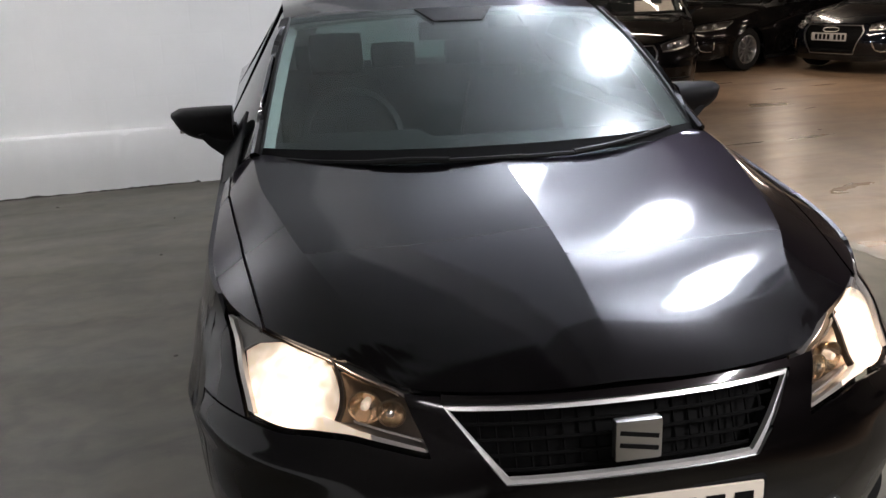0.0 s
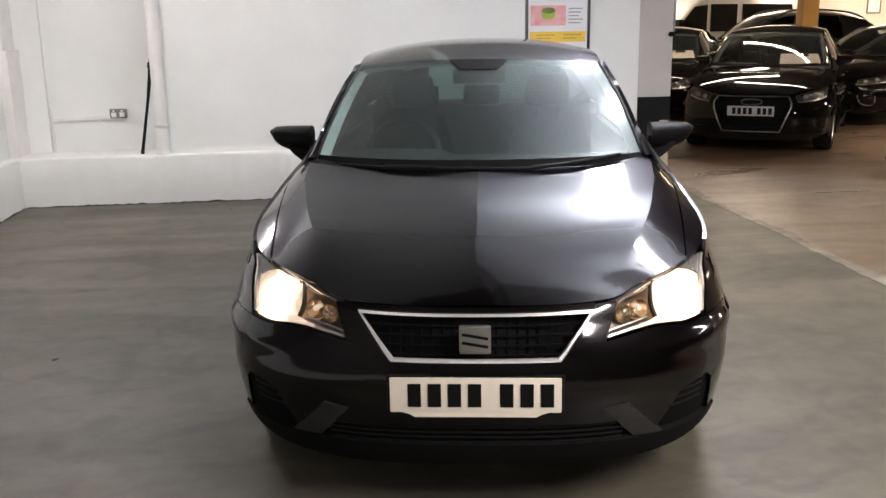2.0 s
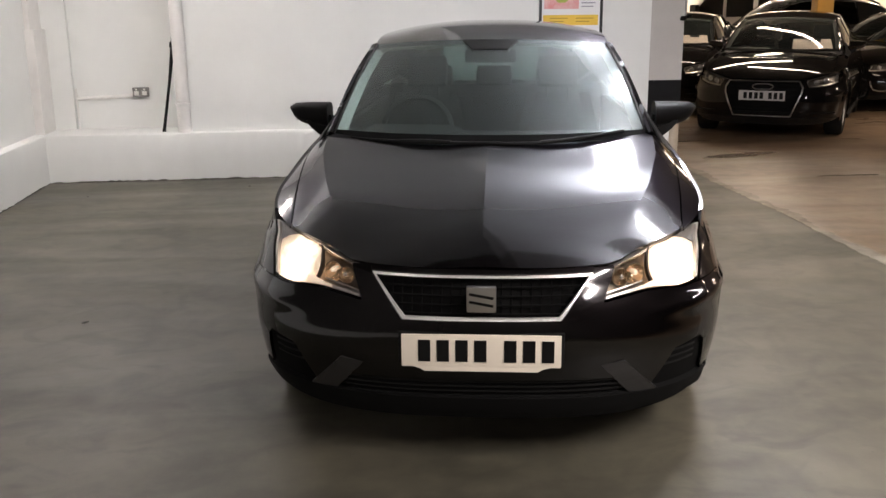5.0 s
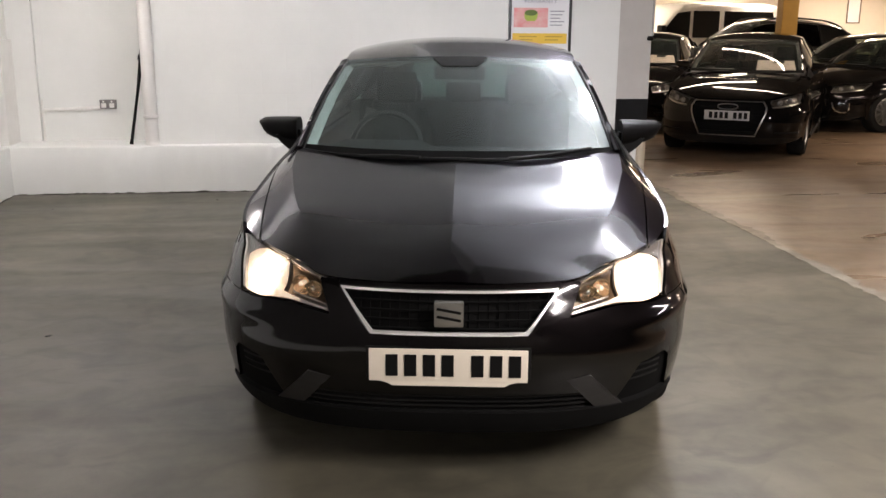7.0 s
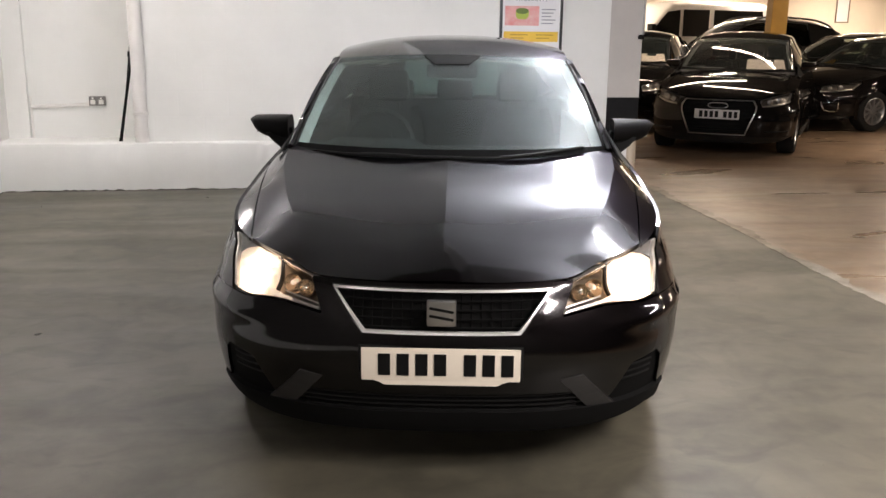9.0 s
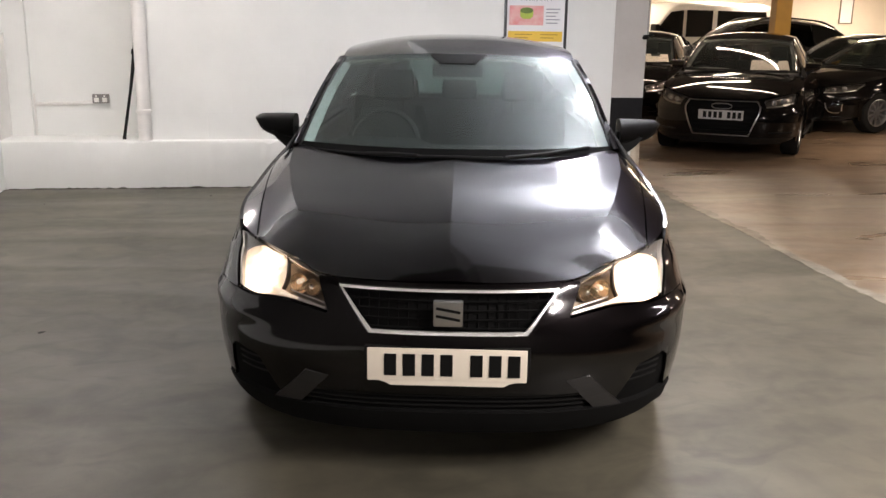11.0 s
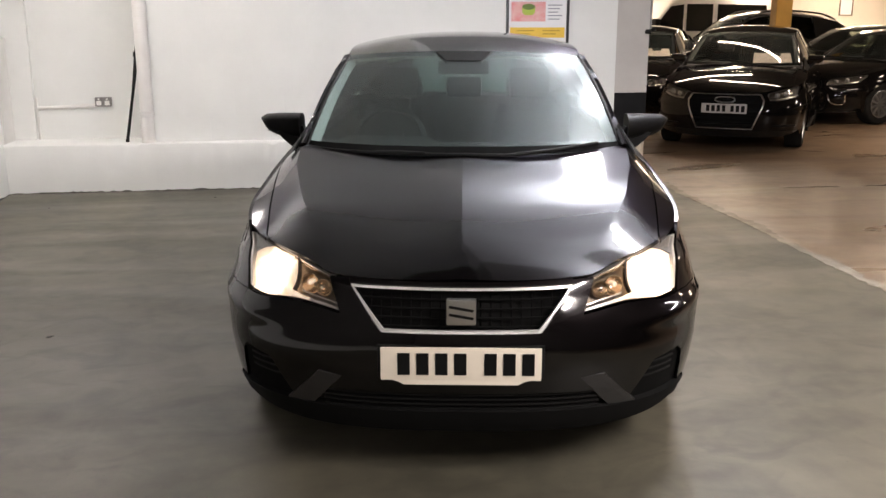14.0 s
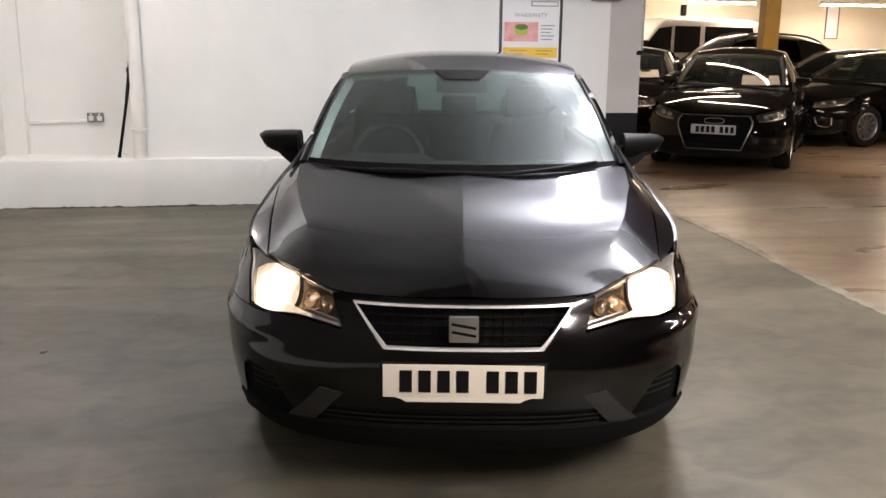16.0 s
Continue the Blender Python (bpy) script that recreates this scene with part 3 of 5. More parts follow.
def outline(q, z):
    """The plan outline at height z: q 0..1 round the front, 1..2 along the side, 2..3 round the rear."""
    y0, w, y1 = nose(z), width(z), tail(z)
    if q <= 1:
        a, e = q * math.pi / 2, 2 / squareness(z)
        crest = 0.545 + 0.020 * max(0, q - 0.6)
        d = (z - crest) / 0.022
        lift = 0.014 * min(1, max(0, (q - 0.34) / 0.2)) * (math.exp(-d * d * (0.45 if d < 0 else 1.0)))
        return w * math.sin(a) ** e + lift * math.sin(a), y0 + FRONT_D * (1 - max(0, math.cos(a)) ** e) - lift * math.cos(a)
    if q <= 2:
        return w, y0 + FRONT_D + (q - 1) * (y1 - REAR_D - y0 - FRONT_D)
    a = (q - 2) * math.pi / 2
    return w * math.cos(a) ** 0.6, y1 - REAR_D + REAR_D * math.sin(a)


def q_of_x(x, z):
    return math.asin(min(1, (max(0, x) / width(z)) ** (squareness(z) / 2))) * 2 / math.pi


def q_of_y(y, z=0.6):
    y0, y1 = nose(z), tail(z)
    if y < y0 + FRONT_D:
        return math.acos(max(0, 1 - (y - y0) / FRONT_D) ** (squareness(z) / 2)) * 2 / math.pi
    if y < y1 - REAR_D:
        return 1 + (y - y0 - FRONT_D) / (y1 - REAR_D - y0 - FRONT_D)
    return 2 + math.asin(min(1, (y - y1 + REAR_D) / REAR_D)) * 2 / math.pi


def edge(q):
    """The point where the face turns over into the top."""
    z = 0.7
    for _ in range(8):
        z = shoulder(outline(q, z)[1])
    return (*outline(q, z), z)


RIM = [edge(3 * i / 240) for i in range(241)]
RIM_Y, RIM_X = [p[1] for p in RIM[:170]], [p[0] for p in RIM[:170]]


SHAPE = {"crease": 0.10}


def bonnet_z(x, y):
    """The height of the bonnet and wings: two long creases, and a slight ridge along the middle."""
    xe = max(0.02, float(np.interp(y, RIM_Y, RIM_X)))
    a, zc, zs = min(xe, abs(x)), ridge(y), shoulder(y)
    r = a / xe
    if not SHAPE["crease"]:
        return zs + (zc - zs) * (1 - r ** 2.6)
    xc = min(crease(y), 0.88 * xe)
    zk = zs + (zc - zs) * 0.80

    def ridge_drop(d):
        return SHAPE["crease"] * min(1, y / 0.35) * (1 - 0.6 * min(1, (y / 1.25) ** 4)) * 0.22 * math.tanh(d / 0.22)
    if a <= xc:
        z = zc - ridge_drop(a) - (zc - ridge_drop(xc) - zk) * (a / xc) ** 2.2
    else:
        z = zk - (zk - zs) * ((a - xc) / (xe - xc)) ** 1.1
    w = min(1, max(0, (y - 0.22) / 0.38))
    w = w * w * (3 - 2 * w)
    return z * w + (zs + (zc - zs) * (1 - r ** 2.4) - ridge_drop(a) * (1 - r ** 4)) * (1 - w)


def arch(y):
    """How high a wheel arch cuts the side at y."""
    low = 0.0
    for a in AXLES:
        if abs(y - a) < ARCH_R:
            low = max(low, 0.30 + math.sqrt(ARCH_R ** 2 - (y - a) ** 2))
    return low


def face(q0, q1, nq, low, high, nz, sx=1, thick=0.012, out=0.0):
    """A panel of the outer skin between two heights (functions of q)."""
    grid = []
    for i in range(nz + 1):
        row = []
        for j in range(nq + 1):
            q = q0 + (q1 - q0) * j / nq
            a, b = low(q), high(q)
            z = a + (b - a) * i / nz
            x, y = outline(q, z)
            if out:
                x2, y2 = outline(q, z)
                px, py = outline(min(3, q + 0.01), z)
                tx, ty = px - x2, py - y2
                k = math.hypot(tx, ty) or 1
                x, y = x + out * ty / k, y - out * tx / k
            row.append((sx * x, y, z))
        grid.append(row)
    g = np.array(grid)
    return sheet(g if sx > 0 else g[:, ::-1], thick)


def front_face(qs, low, high, nz, thick=0.012, out=0.0):
    """One skin right across the nose: qs from 0 outwards, mirrored to the other side."""
    cols = [-q for q in reversed(qs) if q > 0.002] + [q for q in qs if q > 0.002 or q == 0]
    grid = []
    for i in range(nz + 1):
        row = []
        for c in cols:
            q, s = abs(c), (-1 if c < 0 else 1)
            a, b = low(q), high(q)
            z = a + (b - a) * i / nz
            x, y = outline(q, z)
            ang = q * math.pi / 2
            row.append((s * (x + out * math.sin(ang)), y - out * math.cos(ang), z))
        grid.append(row)
    return sheet(np.array(grid), thick)


def screen(u, v, out=0.0):
    """The windscreen: u -1..1 across, v 0..1 from its foot to the roof."""
    bx, tx = 0.712 * u, 0.580 * u
    by, ty = 1.115 + 0.20 * abs(u) ** 2.4, 1.815 + 0.10 * abs(u) ** 2.2
    bz, tz = 0.964 + 0.004 * u * u, 1.374 - 0.026 * abs(u) ** 2.2
    k = 0.035 * math.sin(math.pi * v)
    return np.array((bx + (tx - bx) * v, by + (ty - by) * v - k * 0.55 - out * 0.55, bz + (tz - bz) * v + k * 0.8 + out * 0.8))


def screen_panel(u0, u1, v0, v1, n, m, out=0.0, thick=0.005):
    return sheet([[screen(u0(v) + (u1(v) - u0(v)) * j / m, v, out) for j in range(m + 1)] for v in np.linspace(v0, v1, n + 1)], thick)


def roof(u, y):
    """The roof: u -1..1 across, y along."""
    x = rail_x(y) * u
    z = rail_z(y) + (roof_mid(y) - rail_z(y)) * (1 - abs(u) ** 2.6)
    return x, y, z


def wheel(parent, x, y, sx, rim_mat, spokes=10):
    """A wheel: tyre and alloy rim with spokes."""
    r = WHEEL_R
    w = part("wheel", lathe([(0.05, -0.05), (0.06, -0.04), (0.06, 0.06), (0.03, 0.08)], 14, "x"), STEEL, parent)
    w.matrix_basis = pose(x, y, r, 0, 0, 0 if sx > 0 else 180)
    part("tyre", lathe([(0.215, -0.10), (0.27, -0.108), (0.30, -0.100), (r, -0.075), (r, 0.075), (0.30, 0.100), (0.27, 0.108), (0.215, 0.10), (0.205, 0.08), (0.205, -0.08), (0.215, -0.10)], 40, "x"), RUBBER, w)
    barrel = lathe([(0.205, -0.09), (0.212, -0.09), (0.212, 0.095), (0.200, 0.098), (0.190, 0.085), (0.195, -0.08), (0.205, -0.09)], 36, "x")
    sp = []
    for i in range(spokes):
        a = 2 * math.pi * i / spokes
        sp.append(moved(box(0.052, 0.078, -0.013, 0.013, 0.03, 0.197, 0.004), pose(0, 0, 0, math.degrees(a), 0, 0)))
    part("rim", join(barrel, *sp, lathe([(0.0, 0.085), (0.045, 0.083), (0.05, 0.06), (0.0, 0.055)], 20, "x")), rim_mat, w)
    part("brake_disc", lathe([(0.06, 0.015), (0.145, 0.015), (0.145, 0.035), (0.06, 0.035)], 28, "x"), STEEL, w)


def seat(parent, x, y, wide, mat, name="front_seat"):
    """A car seat: cushion, a backrest that narrows towards its shoulders, and a headrest on two posts."""
    s = part(name, box(x - wide / 2, x + wide / 2, y - 0.45, y + 0.10, 0.30, 0.52, 0.06), mat, parent)
    rows = []
    for i in range(9):
        t = i / 8
        w = wide / 2 * (1.0 - 0.32 * t ** 2.2)
        rows.append([(-w, -0.075, 0.62 * t), (-w * 0.72, -0.02, 0.62 * t), (0, -0.03, 0.62 * t), (w * 0.72, -0.02, 0.62 * t), (w, -0.075, 0.62 * t), (w * 0.95, 0.05, 0.62 * t), (0, 0.075, 0.62 * t), (-w * 0.95, 0.05, 0.62 * t)])
    pts = [p_ for r_ in rows for p_ in r_]
    faces = [[i * 8 + j, i * 8 + (j + 1) % 8, (i + 1) * 8 + (j + 1) % 8, (i + 1) * 8 + j] for i in range(8) for j in range(8)] + [list(range(8)), list(range(64, 72))]
    part("backrest", moved((pts, faces), pose(x, y + 0.06, 0.46, -18)), mat, s, smooth=50)
    part("headrest", moved(box(-0.115, 0.115, -0.05, 0.05, 0.655, 0.83, 0.045), pose(x, y + 0.06, 0.46, -15)), mat, s)
    for d in (-0.06, 0.06):
        part("headrest_post", moved(tube([(d, 0, 0.60), (d, 0, 0.67)], 0.007, 8), pose(x, y + 0.06, 0.46, -16)), RUBBER, s)
    return s


def plate(parent, x0, z0, y, tilt, mat, chars, label=""):
    """A number plate whose marks are plain bars."""
    w, h = 0.52, 0.111
    outl = [(-w / 2, -h / 2), (w / 2, -h / 2), (w / 2, h / 2), (-w / 2, h / 2)]
    p = part("number_plate", box(-w / 2, w / 2, 0, 0.008, -h / 2, h / 2, 0.004), mat, parent, label)
    p.matrix_basis = pose(x0, y, z0, tilt)
    x = -0.205
    for i, c in enumerate(chars):
        if c == " ":
            x += 0.036
            continue
        part("plate_bar", box(x, x + 0.040, -0.002, 0.002, -0.037, 0.037), INK, p, smooth=0)
        x += 0.061
    return p


def mirror_shell(s):
    """A door mirror housing: blunt and rounded, tapering outwards."""
    rows = []
    for i in range(9):
        t = i / 8
        x = 0.785 + 0.205 * t
        top, low = 1.086 - 0.010 * t ** 2 - 0.012 * (t > 0.99), 0.966 + 0.012 * t + 0.062 * t ** 5 + 0.008 * (t > 0.99)
        hz, cz = (top - low) / 2, (top + low) / 2
        hy, cy = (0.085 - 0.035 * t ** 1.6) * (1 if i < 8 else 0.6), 1.70 + 0.06 * t
        row = []
        for j in range(20):
            a = 2 * math.pi * j / 20
            c, d = math.cos(a), math.sin(a)
            row.append((s * x, cy + hy * math.copysign(abs(c) ** 0.75, c), cz + hz * math.copysign(abs(d) ** 0.8, d)))
        rows.append(row)
    pts = [p for r in rows for p in r]
    faces = [[i * 20 + j, i * 20 + (j + 1) % 20, (i + 1) * 20 + (j + 1) % 20, (i + 1) * 20 + j] for i in range(8) for j in range(20)]
    faces += [list(range(20)), list(range(160, 180))]
    return pts, faces


# outline of a headlamp on the skin, from its inner to its outer end: (x, z) of the lower and of the upper edge
LAMP_EDGES = {
    "lead": ((curve([0, 0.25, 0.45, 0.63, 0.82, 1], [0.400, 0.488, 0.550, 0.614, 0.685, 0.742]), curve([0, 0.25, 0.45, 0.63, 0.82, 1], [0.590, 0.602, 0.608, 0.605, 0.596, 0.598])),
             (curve([0, 0.1, 0.3, 0.5, 0.7, 0.85, 1], [0.437, 0.458, 0.521, 0.600, 0.675, 0.730, 0.781]), curve([0, 0.08, 0.3, 0.5, 0.7, 0.85, 1], [0.682, 0.691, 0.707, 0.728, 0.746, 0.756, 0.763]))),
    "other": ((curve([0, 0.5, 1], [0.475, 0.640, 0.790]), curve([0, 0.4, 0.7, 1], [0.600, 0.606, 0.622, 0.650])),
              (curve([0, 0.5, 1], [0.490, 0.650, 0.800]), curve([0, 0.5, 1], [0.684, 0.722, 0.757]))),
}


def lamp_at(u, v, s, style, out=0.0):
    """A point of a headlamp: u along it, v up, out before the skin."""
    (bx, bz), (tx, tz) = LAMP_EDGES[style]
    x, z = bx(u) + (tx(u) - bx(u)) * v, bz(u) + (tz(u) - bz(u)) * v
    q = q_of_x(x, z)
    px, py = outline(min(1, q + 0.01), z)
    ox, oy = outline(q, z)
    tx_, ty_ = px - ox, py - oy
    k = math.hypot(tx_, ty_) or 1
    return s * (ox + out * ty_ / k), oy - out * tx_ / k, z


def lamp_panel(u0, u1, v0, v1, n, m, s, style, out=0.0, thick=0.004):
    """A piece of a headlamp between two ends (functions of v) and two heights (functions of u)."""
    rows = []
    for i in range(m + 1):
        t, row = i / m, []
        for j in range(n + 1):
            u = u0(t) + (u1(t) - u0(t)) * j / n
            row.append(lamp_at(u, v0(u) + (v1(u) - v0(u)) * t, s, style, out))
        rows.append(row)
    g = np.array(rows)
    return sheet(g if s > 0 else g[:, ::-1], thick)


def lamp_low(q, style="lead"):
    (bx, bz), _ = LAMP_EDGES[style]
    us = np.linspace(0, 1, 41)
    return float(np.interp(outline(q, 0.60)[0], [bx(u) for u in us], [bz(u) for u in us]))


def rim_z(q):
    x, y, z = edge(q)
    return min(z, bonnet_z(x, y + 0.006)) if q < 1 else z


def headlamp(parent, s, lit, style):
    """A headlamp set into the skin: housing, bowls, glowing dipped beam, trim strips and clear lens."""
    def c(value):
        return lambda t: value

    def piece(name, u0, u1, v0, v1, n, m, out, mat, label="", thick=0.004):
        fns = [f if callable(f) else c(f) for f in (u0, u1, v0, v1)]
        return part(name, lamp_panel(*fns, n, m, s, style, out, thick), mat, h, label)

    h = part("headlight", lamp_panel(c(0), c(1), c(0.01), c(0.985), 24, 8, s, style, -0.058, 0.006), LAMP_BACK if lit else LAMP_DARK, parent,
             "lit headlight with a clear lens" if lit else "dark headlight with a clear lens")
    for nm, v0, v1 in (("lower_wall", 0.0, 0.018), ("upper_wall", 0.965, 0.985)):
        rows = [[lamp_at(u, (v0 + v1) / 2, s, style, -0.058 + 0.040 * k / 3) for u in np.linspace(0, 1, 21)] for k in range(4)]
        g = np.array(rows)
        part(nm, sheet(g if s > 0 else g[:, ::-1], 0.003), LAMP_SILVER if lit else LAMP_DARK, h)
    for nm, u in (("inner_wall", 0.004), ("outer_wall", 0.996)):
        rows = [[lamp_at(u, v, s, style, -0.058 + 0.036 * k / 3) for v in np.linspace(0.02, 0.97, 9)] for k in range(4)]
        g = np.array(rows)
        part(nm, sheet(g if s > 0 else g[:, ::-1], 0.003), LAMP_SIDE, h)
    if lit:
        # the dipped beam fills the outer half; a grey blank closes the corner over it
        piece("lit_bowl", lambda v: 0.50 - 0.11 * v + 0.05 * (1 - 2 * v) ** 2, lambda v: 0.992 - 0.04 * v, 0.02, lambda u: 0.95 if u < 0.70 else 0.95 - 1.25 * (u - 0.70), 18, 10, -0.010, LIT_BOWL, "dipped beam bowl with its reflected light put in as emission")
        piece("corner_blank", 0.70, 0.965, lambda u: 0.97 - 1.25 * (u - 0.70), 0.965, 10, 5, -0.008, LAMP_SIDE, "grey corner blank")
        piece("side_light_strip", lambda v: 0.958, lambda v: 0.994, 0.06, 0.95, 2, 12, -0.005, LAMP_SILVER, "pale side light strip", 0.012)
        x, y, z = lamp_at(0.74, 0.30, s, style, -0.014)
        part("bulb", moved(lathe([(0.0, -0.014), (0.028, -0.010), (0.034, 0.0), (0.024, 0.017), (0.0, 0.022)], 16, "y"), pose(x, y, z, 0, 0, s * 30)), BULB, h)
        piece("divider", lambda v: 0.475 - 0.11 * v + 0.05 * (1 - 2 * v) ** 2, lambda v: 0.495 - 0.11 * v + 0.05 * (1 - 2 * v) ** 2, 0.05, 0.95, 3, 10, -0.016, LAMP_BACK, "curved bronze divider", 0.014)
        for u, v, r, nm in ((0.32, 0.50, 0.032, "main_beam_bowl"), (0.17, 0.52, 0.027, "indicator_bowl")):
            x, y, z = lamp_at(u, v, s, style, -0.018)
            w = part(nm, moved(lathe([(0.004, 0.030), (r * 0.5, 0.026), (r * 0.85, 0.012), (r, 0.0), (r * 1.12, 0.0), (r * 0.9, 0.02), (r * 0.5, 0.034), (0.004, 0.038)], 24, "y"), pose(x, y, z, 0, 0, s * 18)), LAMP_BRONZE, h)
            # the main beam tip emits too, in place of reflected bulb light
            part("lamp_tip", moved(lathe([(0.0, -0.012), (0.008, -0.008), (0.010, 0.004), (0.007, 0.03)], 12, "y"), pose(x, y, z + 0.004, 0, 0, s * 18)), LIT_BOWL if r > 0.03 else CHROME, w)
        piece("running_strip", 0.012, 0.30, 0.015, lambda u: 0.085 + 0.05 * u, 12, 2, -0.012, LAMP_SILVER, "silver lower strip", 0.018)
        # this strip emits the light it would catch from the bowl
        piece("glowing_strip", 0.304, 0.56, 0.015, lambda u: 0.085 + 0.05 * u + 0.6 * max(0, u - 0.40), 12, 2, -0.012, LIT_BOWL, "lower strip with the bowl's light put in as emission", 0.018)
        piece("inner_strip", 0.02, 0.40, lambda u: 0.17 + 0.05 * u, lambda u: 0.21 + 0.05 * u, 14, 1, -0.016, LAMP_SILVER, "", 0.012)
        piece("upper_strip", 0.06, 0.46, 0.915, 0.95, 14, 1, -0.012, LAMP_BRONZE, "", 0.010)
    else:
        piece("running_strip", 0.04, 0.97, 0.06, 0.15, 16, 1, -0.012, SATIN, "silver lower strip", 0.012)
        for u, r in ((0.30, 0.030), (0.62, 0.033)):
            x, y, z = lamp_at(u, 0.55, s, style, -0.016)
            part("lamp_bowl", moved(lathe([(0.0, -0.008), (r * 0.6, -0.002), (r, 0.004), (r * 1.1, 0.012), (0.0, 0.014)], 20, "y"), pose(x, y, z, 0, 0, s * 25)), LAMP_SIDE, h)
    lens = part("lens", lamp_panel(c(0), c(1), c(0.0), c(0.99), 28, 10, s, style, 0.001, 0.003), LENS_GLASS, h, "clear lamp lens")
    lens.visible_shadow = False
    return h


def make_car(name, m, label, paint, style="lead", lit=False, scale=(1, 1, 1), chars="", glass_side=SIDE_GLASS, detail=True, rails=False, card=False):
    SHAPE["crease"] = 0.10 if style == "lead" else 0.0
    root = thing(name, m @ Matrix.Diagonal((*scale, 1)), label, "car", "" if style == "lead" else "parked cars")
    # front bumper: skin below bonnet and headlamps
    qb = q_of_x(0.842, 0.5)
    lx = 0.400 if style == "lead" else 0.475

    def bumper_top(q):
        x = outline(q, 0.66)[0]
        if x < lx - 0.02:
            return min(rim_z(q) - 0.004, 0.70)
        if x < 0.80:
            return float(np.interp(x, [lx - 0.02, lx], [rim_z(q) - 0.004, lamp_low(q, style) - 0.004]))
        return lamp_low(q, style) - 0.004

    gx_top, gx_bot, gz0, gz1 = 0.366, 0.258, 0.538, 0.677
    if style != "lead":
        gx_top, gx_bot, gz0, gz1 = 0.40, 0.33, 0.27, 0.68
    # opening of the grille is a real gap in the skin
    def grille_half(z):
        if style != "lead":
            return float(np.interp(z, [gz0, 0.59, gz1], [gx_bot, 0.455, gx_top]))
        return gx_bot + (gx_top - gx_bot) * (z - gz0) / (gz1 - gz0)
    q_end = q_of_y(0.42, 0.25)
    if style == "lead":
        qg0, qg1, ql = q_of_x(gx_bot, gz0), q_of_x(gx_top, gz1), q_of_x(lx, 0.60)

        def skin_top(q):
            if q <= qg0:
                return gz0
            if q <= qg1:
                return gz0 + (gz1 - gz0) * (q - qg0) / (qg1 - qg0)
            if q < ql:
                return rim_z(q) - 0.011
            return lamp_low(q) - 0.004
        qs = [qg0 * i / 12 for i in range(12)] + [qg0 + (qg1 - qg0) * i / 8 for i in range(9)] + [ql - 0.001] + [ql + (qb - ql) * i / 70 for i in range(71)]
        
        def skin_low(q):
            x = outline(q, 0.35)[0]
            fog = float(np.interp(x, [0.56, 0.64, 0.735, 0.755, 0.775], [0.0, 0.145, 0.160, 0.14, 0.0]))
            return max(0.335 - 0.068 * min(1, max(0, (q - 0.30) / 0.03)) + fog, arch(outline(q, 0.4)[1]))
        zc = lamp_low(ql) - 0.004
        body = part("front_bumper", front_face(qs, skin_low, lambda q: min(skin_top(q), zc) if q < ql else skin_top(q), 30), paint, root)
        qc = qg0 + (qg1 - qg0) * (zc - gz0) / (gz1 - gz0)
        for s in (-1, 1):
            rows = []
            for k in range(15):
                row = []
                for j in range(13):
                    f = k / 14
                    x0, x1 = grille_half(min(gz1, zc + (0.688 - zc) * f)), lamp_at(0, max(0, min(1, (zc + (0.688 - zc) * f - 0.592) / 0.09)), 1, "lead")[0] - 0.004
                    x = x0 + (x1 - x0) * j / 12
                    z = zc + (min(rim_z(q_of_x(x, 0.69)) - 0.006, 0.690) - zc) * f
                    row.append((s * x, outline(q_of_x(x, z), z)[1], z))
                rows.append(row)
            g = np.array(rows)
            part("bumper_cheek", sheet(g if s > 0 else g[:, ::-1], 0.012), paint, body)
        part("nose_strip", front_face([qg1 * i / 14 for i in range(15)], lambda q: gz1, lambda q: min(rim_z(q) - 0.003, 0.705), 3), paint, body)
    else:
        qa = q_of_x(gx_bot, gz0)
        body = part("front_bumper", front_face([qa * i / 8 for i in range(9)], lambda q: min(0.335, gz0 - 0.005), lambda q: gz0, 8), paint, root)
        qa = q_of_x(gx_top, gz1)
        part("nose_strip", front_face([qa * i / 10 for i in range(11)], lambda q: gz1, lambda q: max(gz1 + 0.004, bumper_top(q)), 2), paint, body)
        qe = q_of_x(lx - 0.005, 0.62)
        for s in (-1, 1):
            rows = []
            for i in range(13):
                z = gz0 + (gz1 - gz0) * i / 12
                qa = q_of_x(grille_half(z), z)
                row = []
                for j in range(7):
                    x, y = outline(qa + (qe - qa) * j / 6, z)
                    row.append((s * x, y, z))
                rows.append(row)
            g = np.array(rows)
            part("bumper_cheek", sheet(g if s > 0 else g[:, ::-1], 0.012), paint, body)
            part("bumper_corner", face(qe, qb, 24, lambda q: max(0.262, arch(outline(q, 0.4)[1])), lambda q: bumper_top(q), 12, s), paint, body)
            part("bumper_lower", face(q_of_x(gx_bot, gz0), qe, 6, lambda q: 0.262, lambda q: gz0, 8, s), paint, body)
    qs = [q_end * i / 26 for i in range(27)]
    part("splitter", front_face(qs, lambda q: 0.192 + 0.072 * (q / q_end) ** 4, lambda q: 0.270 - 0.002 * (q / q_end) ** 4, 4, 0.03, -0.012), UNDER if style == "lead" else GLOSS_BLACK, body, "dark lower lip")
    part("splitter_edge", front_face(qs, lambda q: 0.196 + 0.070 * (q / q_end) ** 4, lambda q: 0.203 + 0.069 * (q / q_end) ** 4, 2, 0.02, -0.005), GLOSS_BLACK, body)
    # lower intake behind the skin
    xi = 0.46
    qs = [q_of_x(xi, 0.28) * i / 12 for i in range(13)]
    lower = part("lower_grille", front_face(qs, lambda q: 0.255, lambda q: 0.345, 4, 0.02, -0.03), UNDER, root, "black lower air intake")
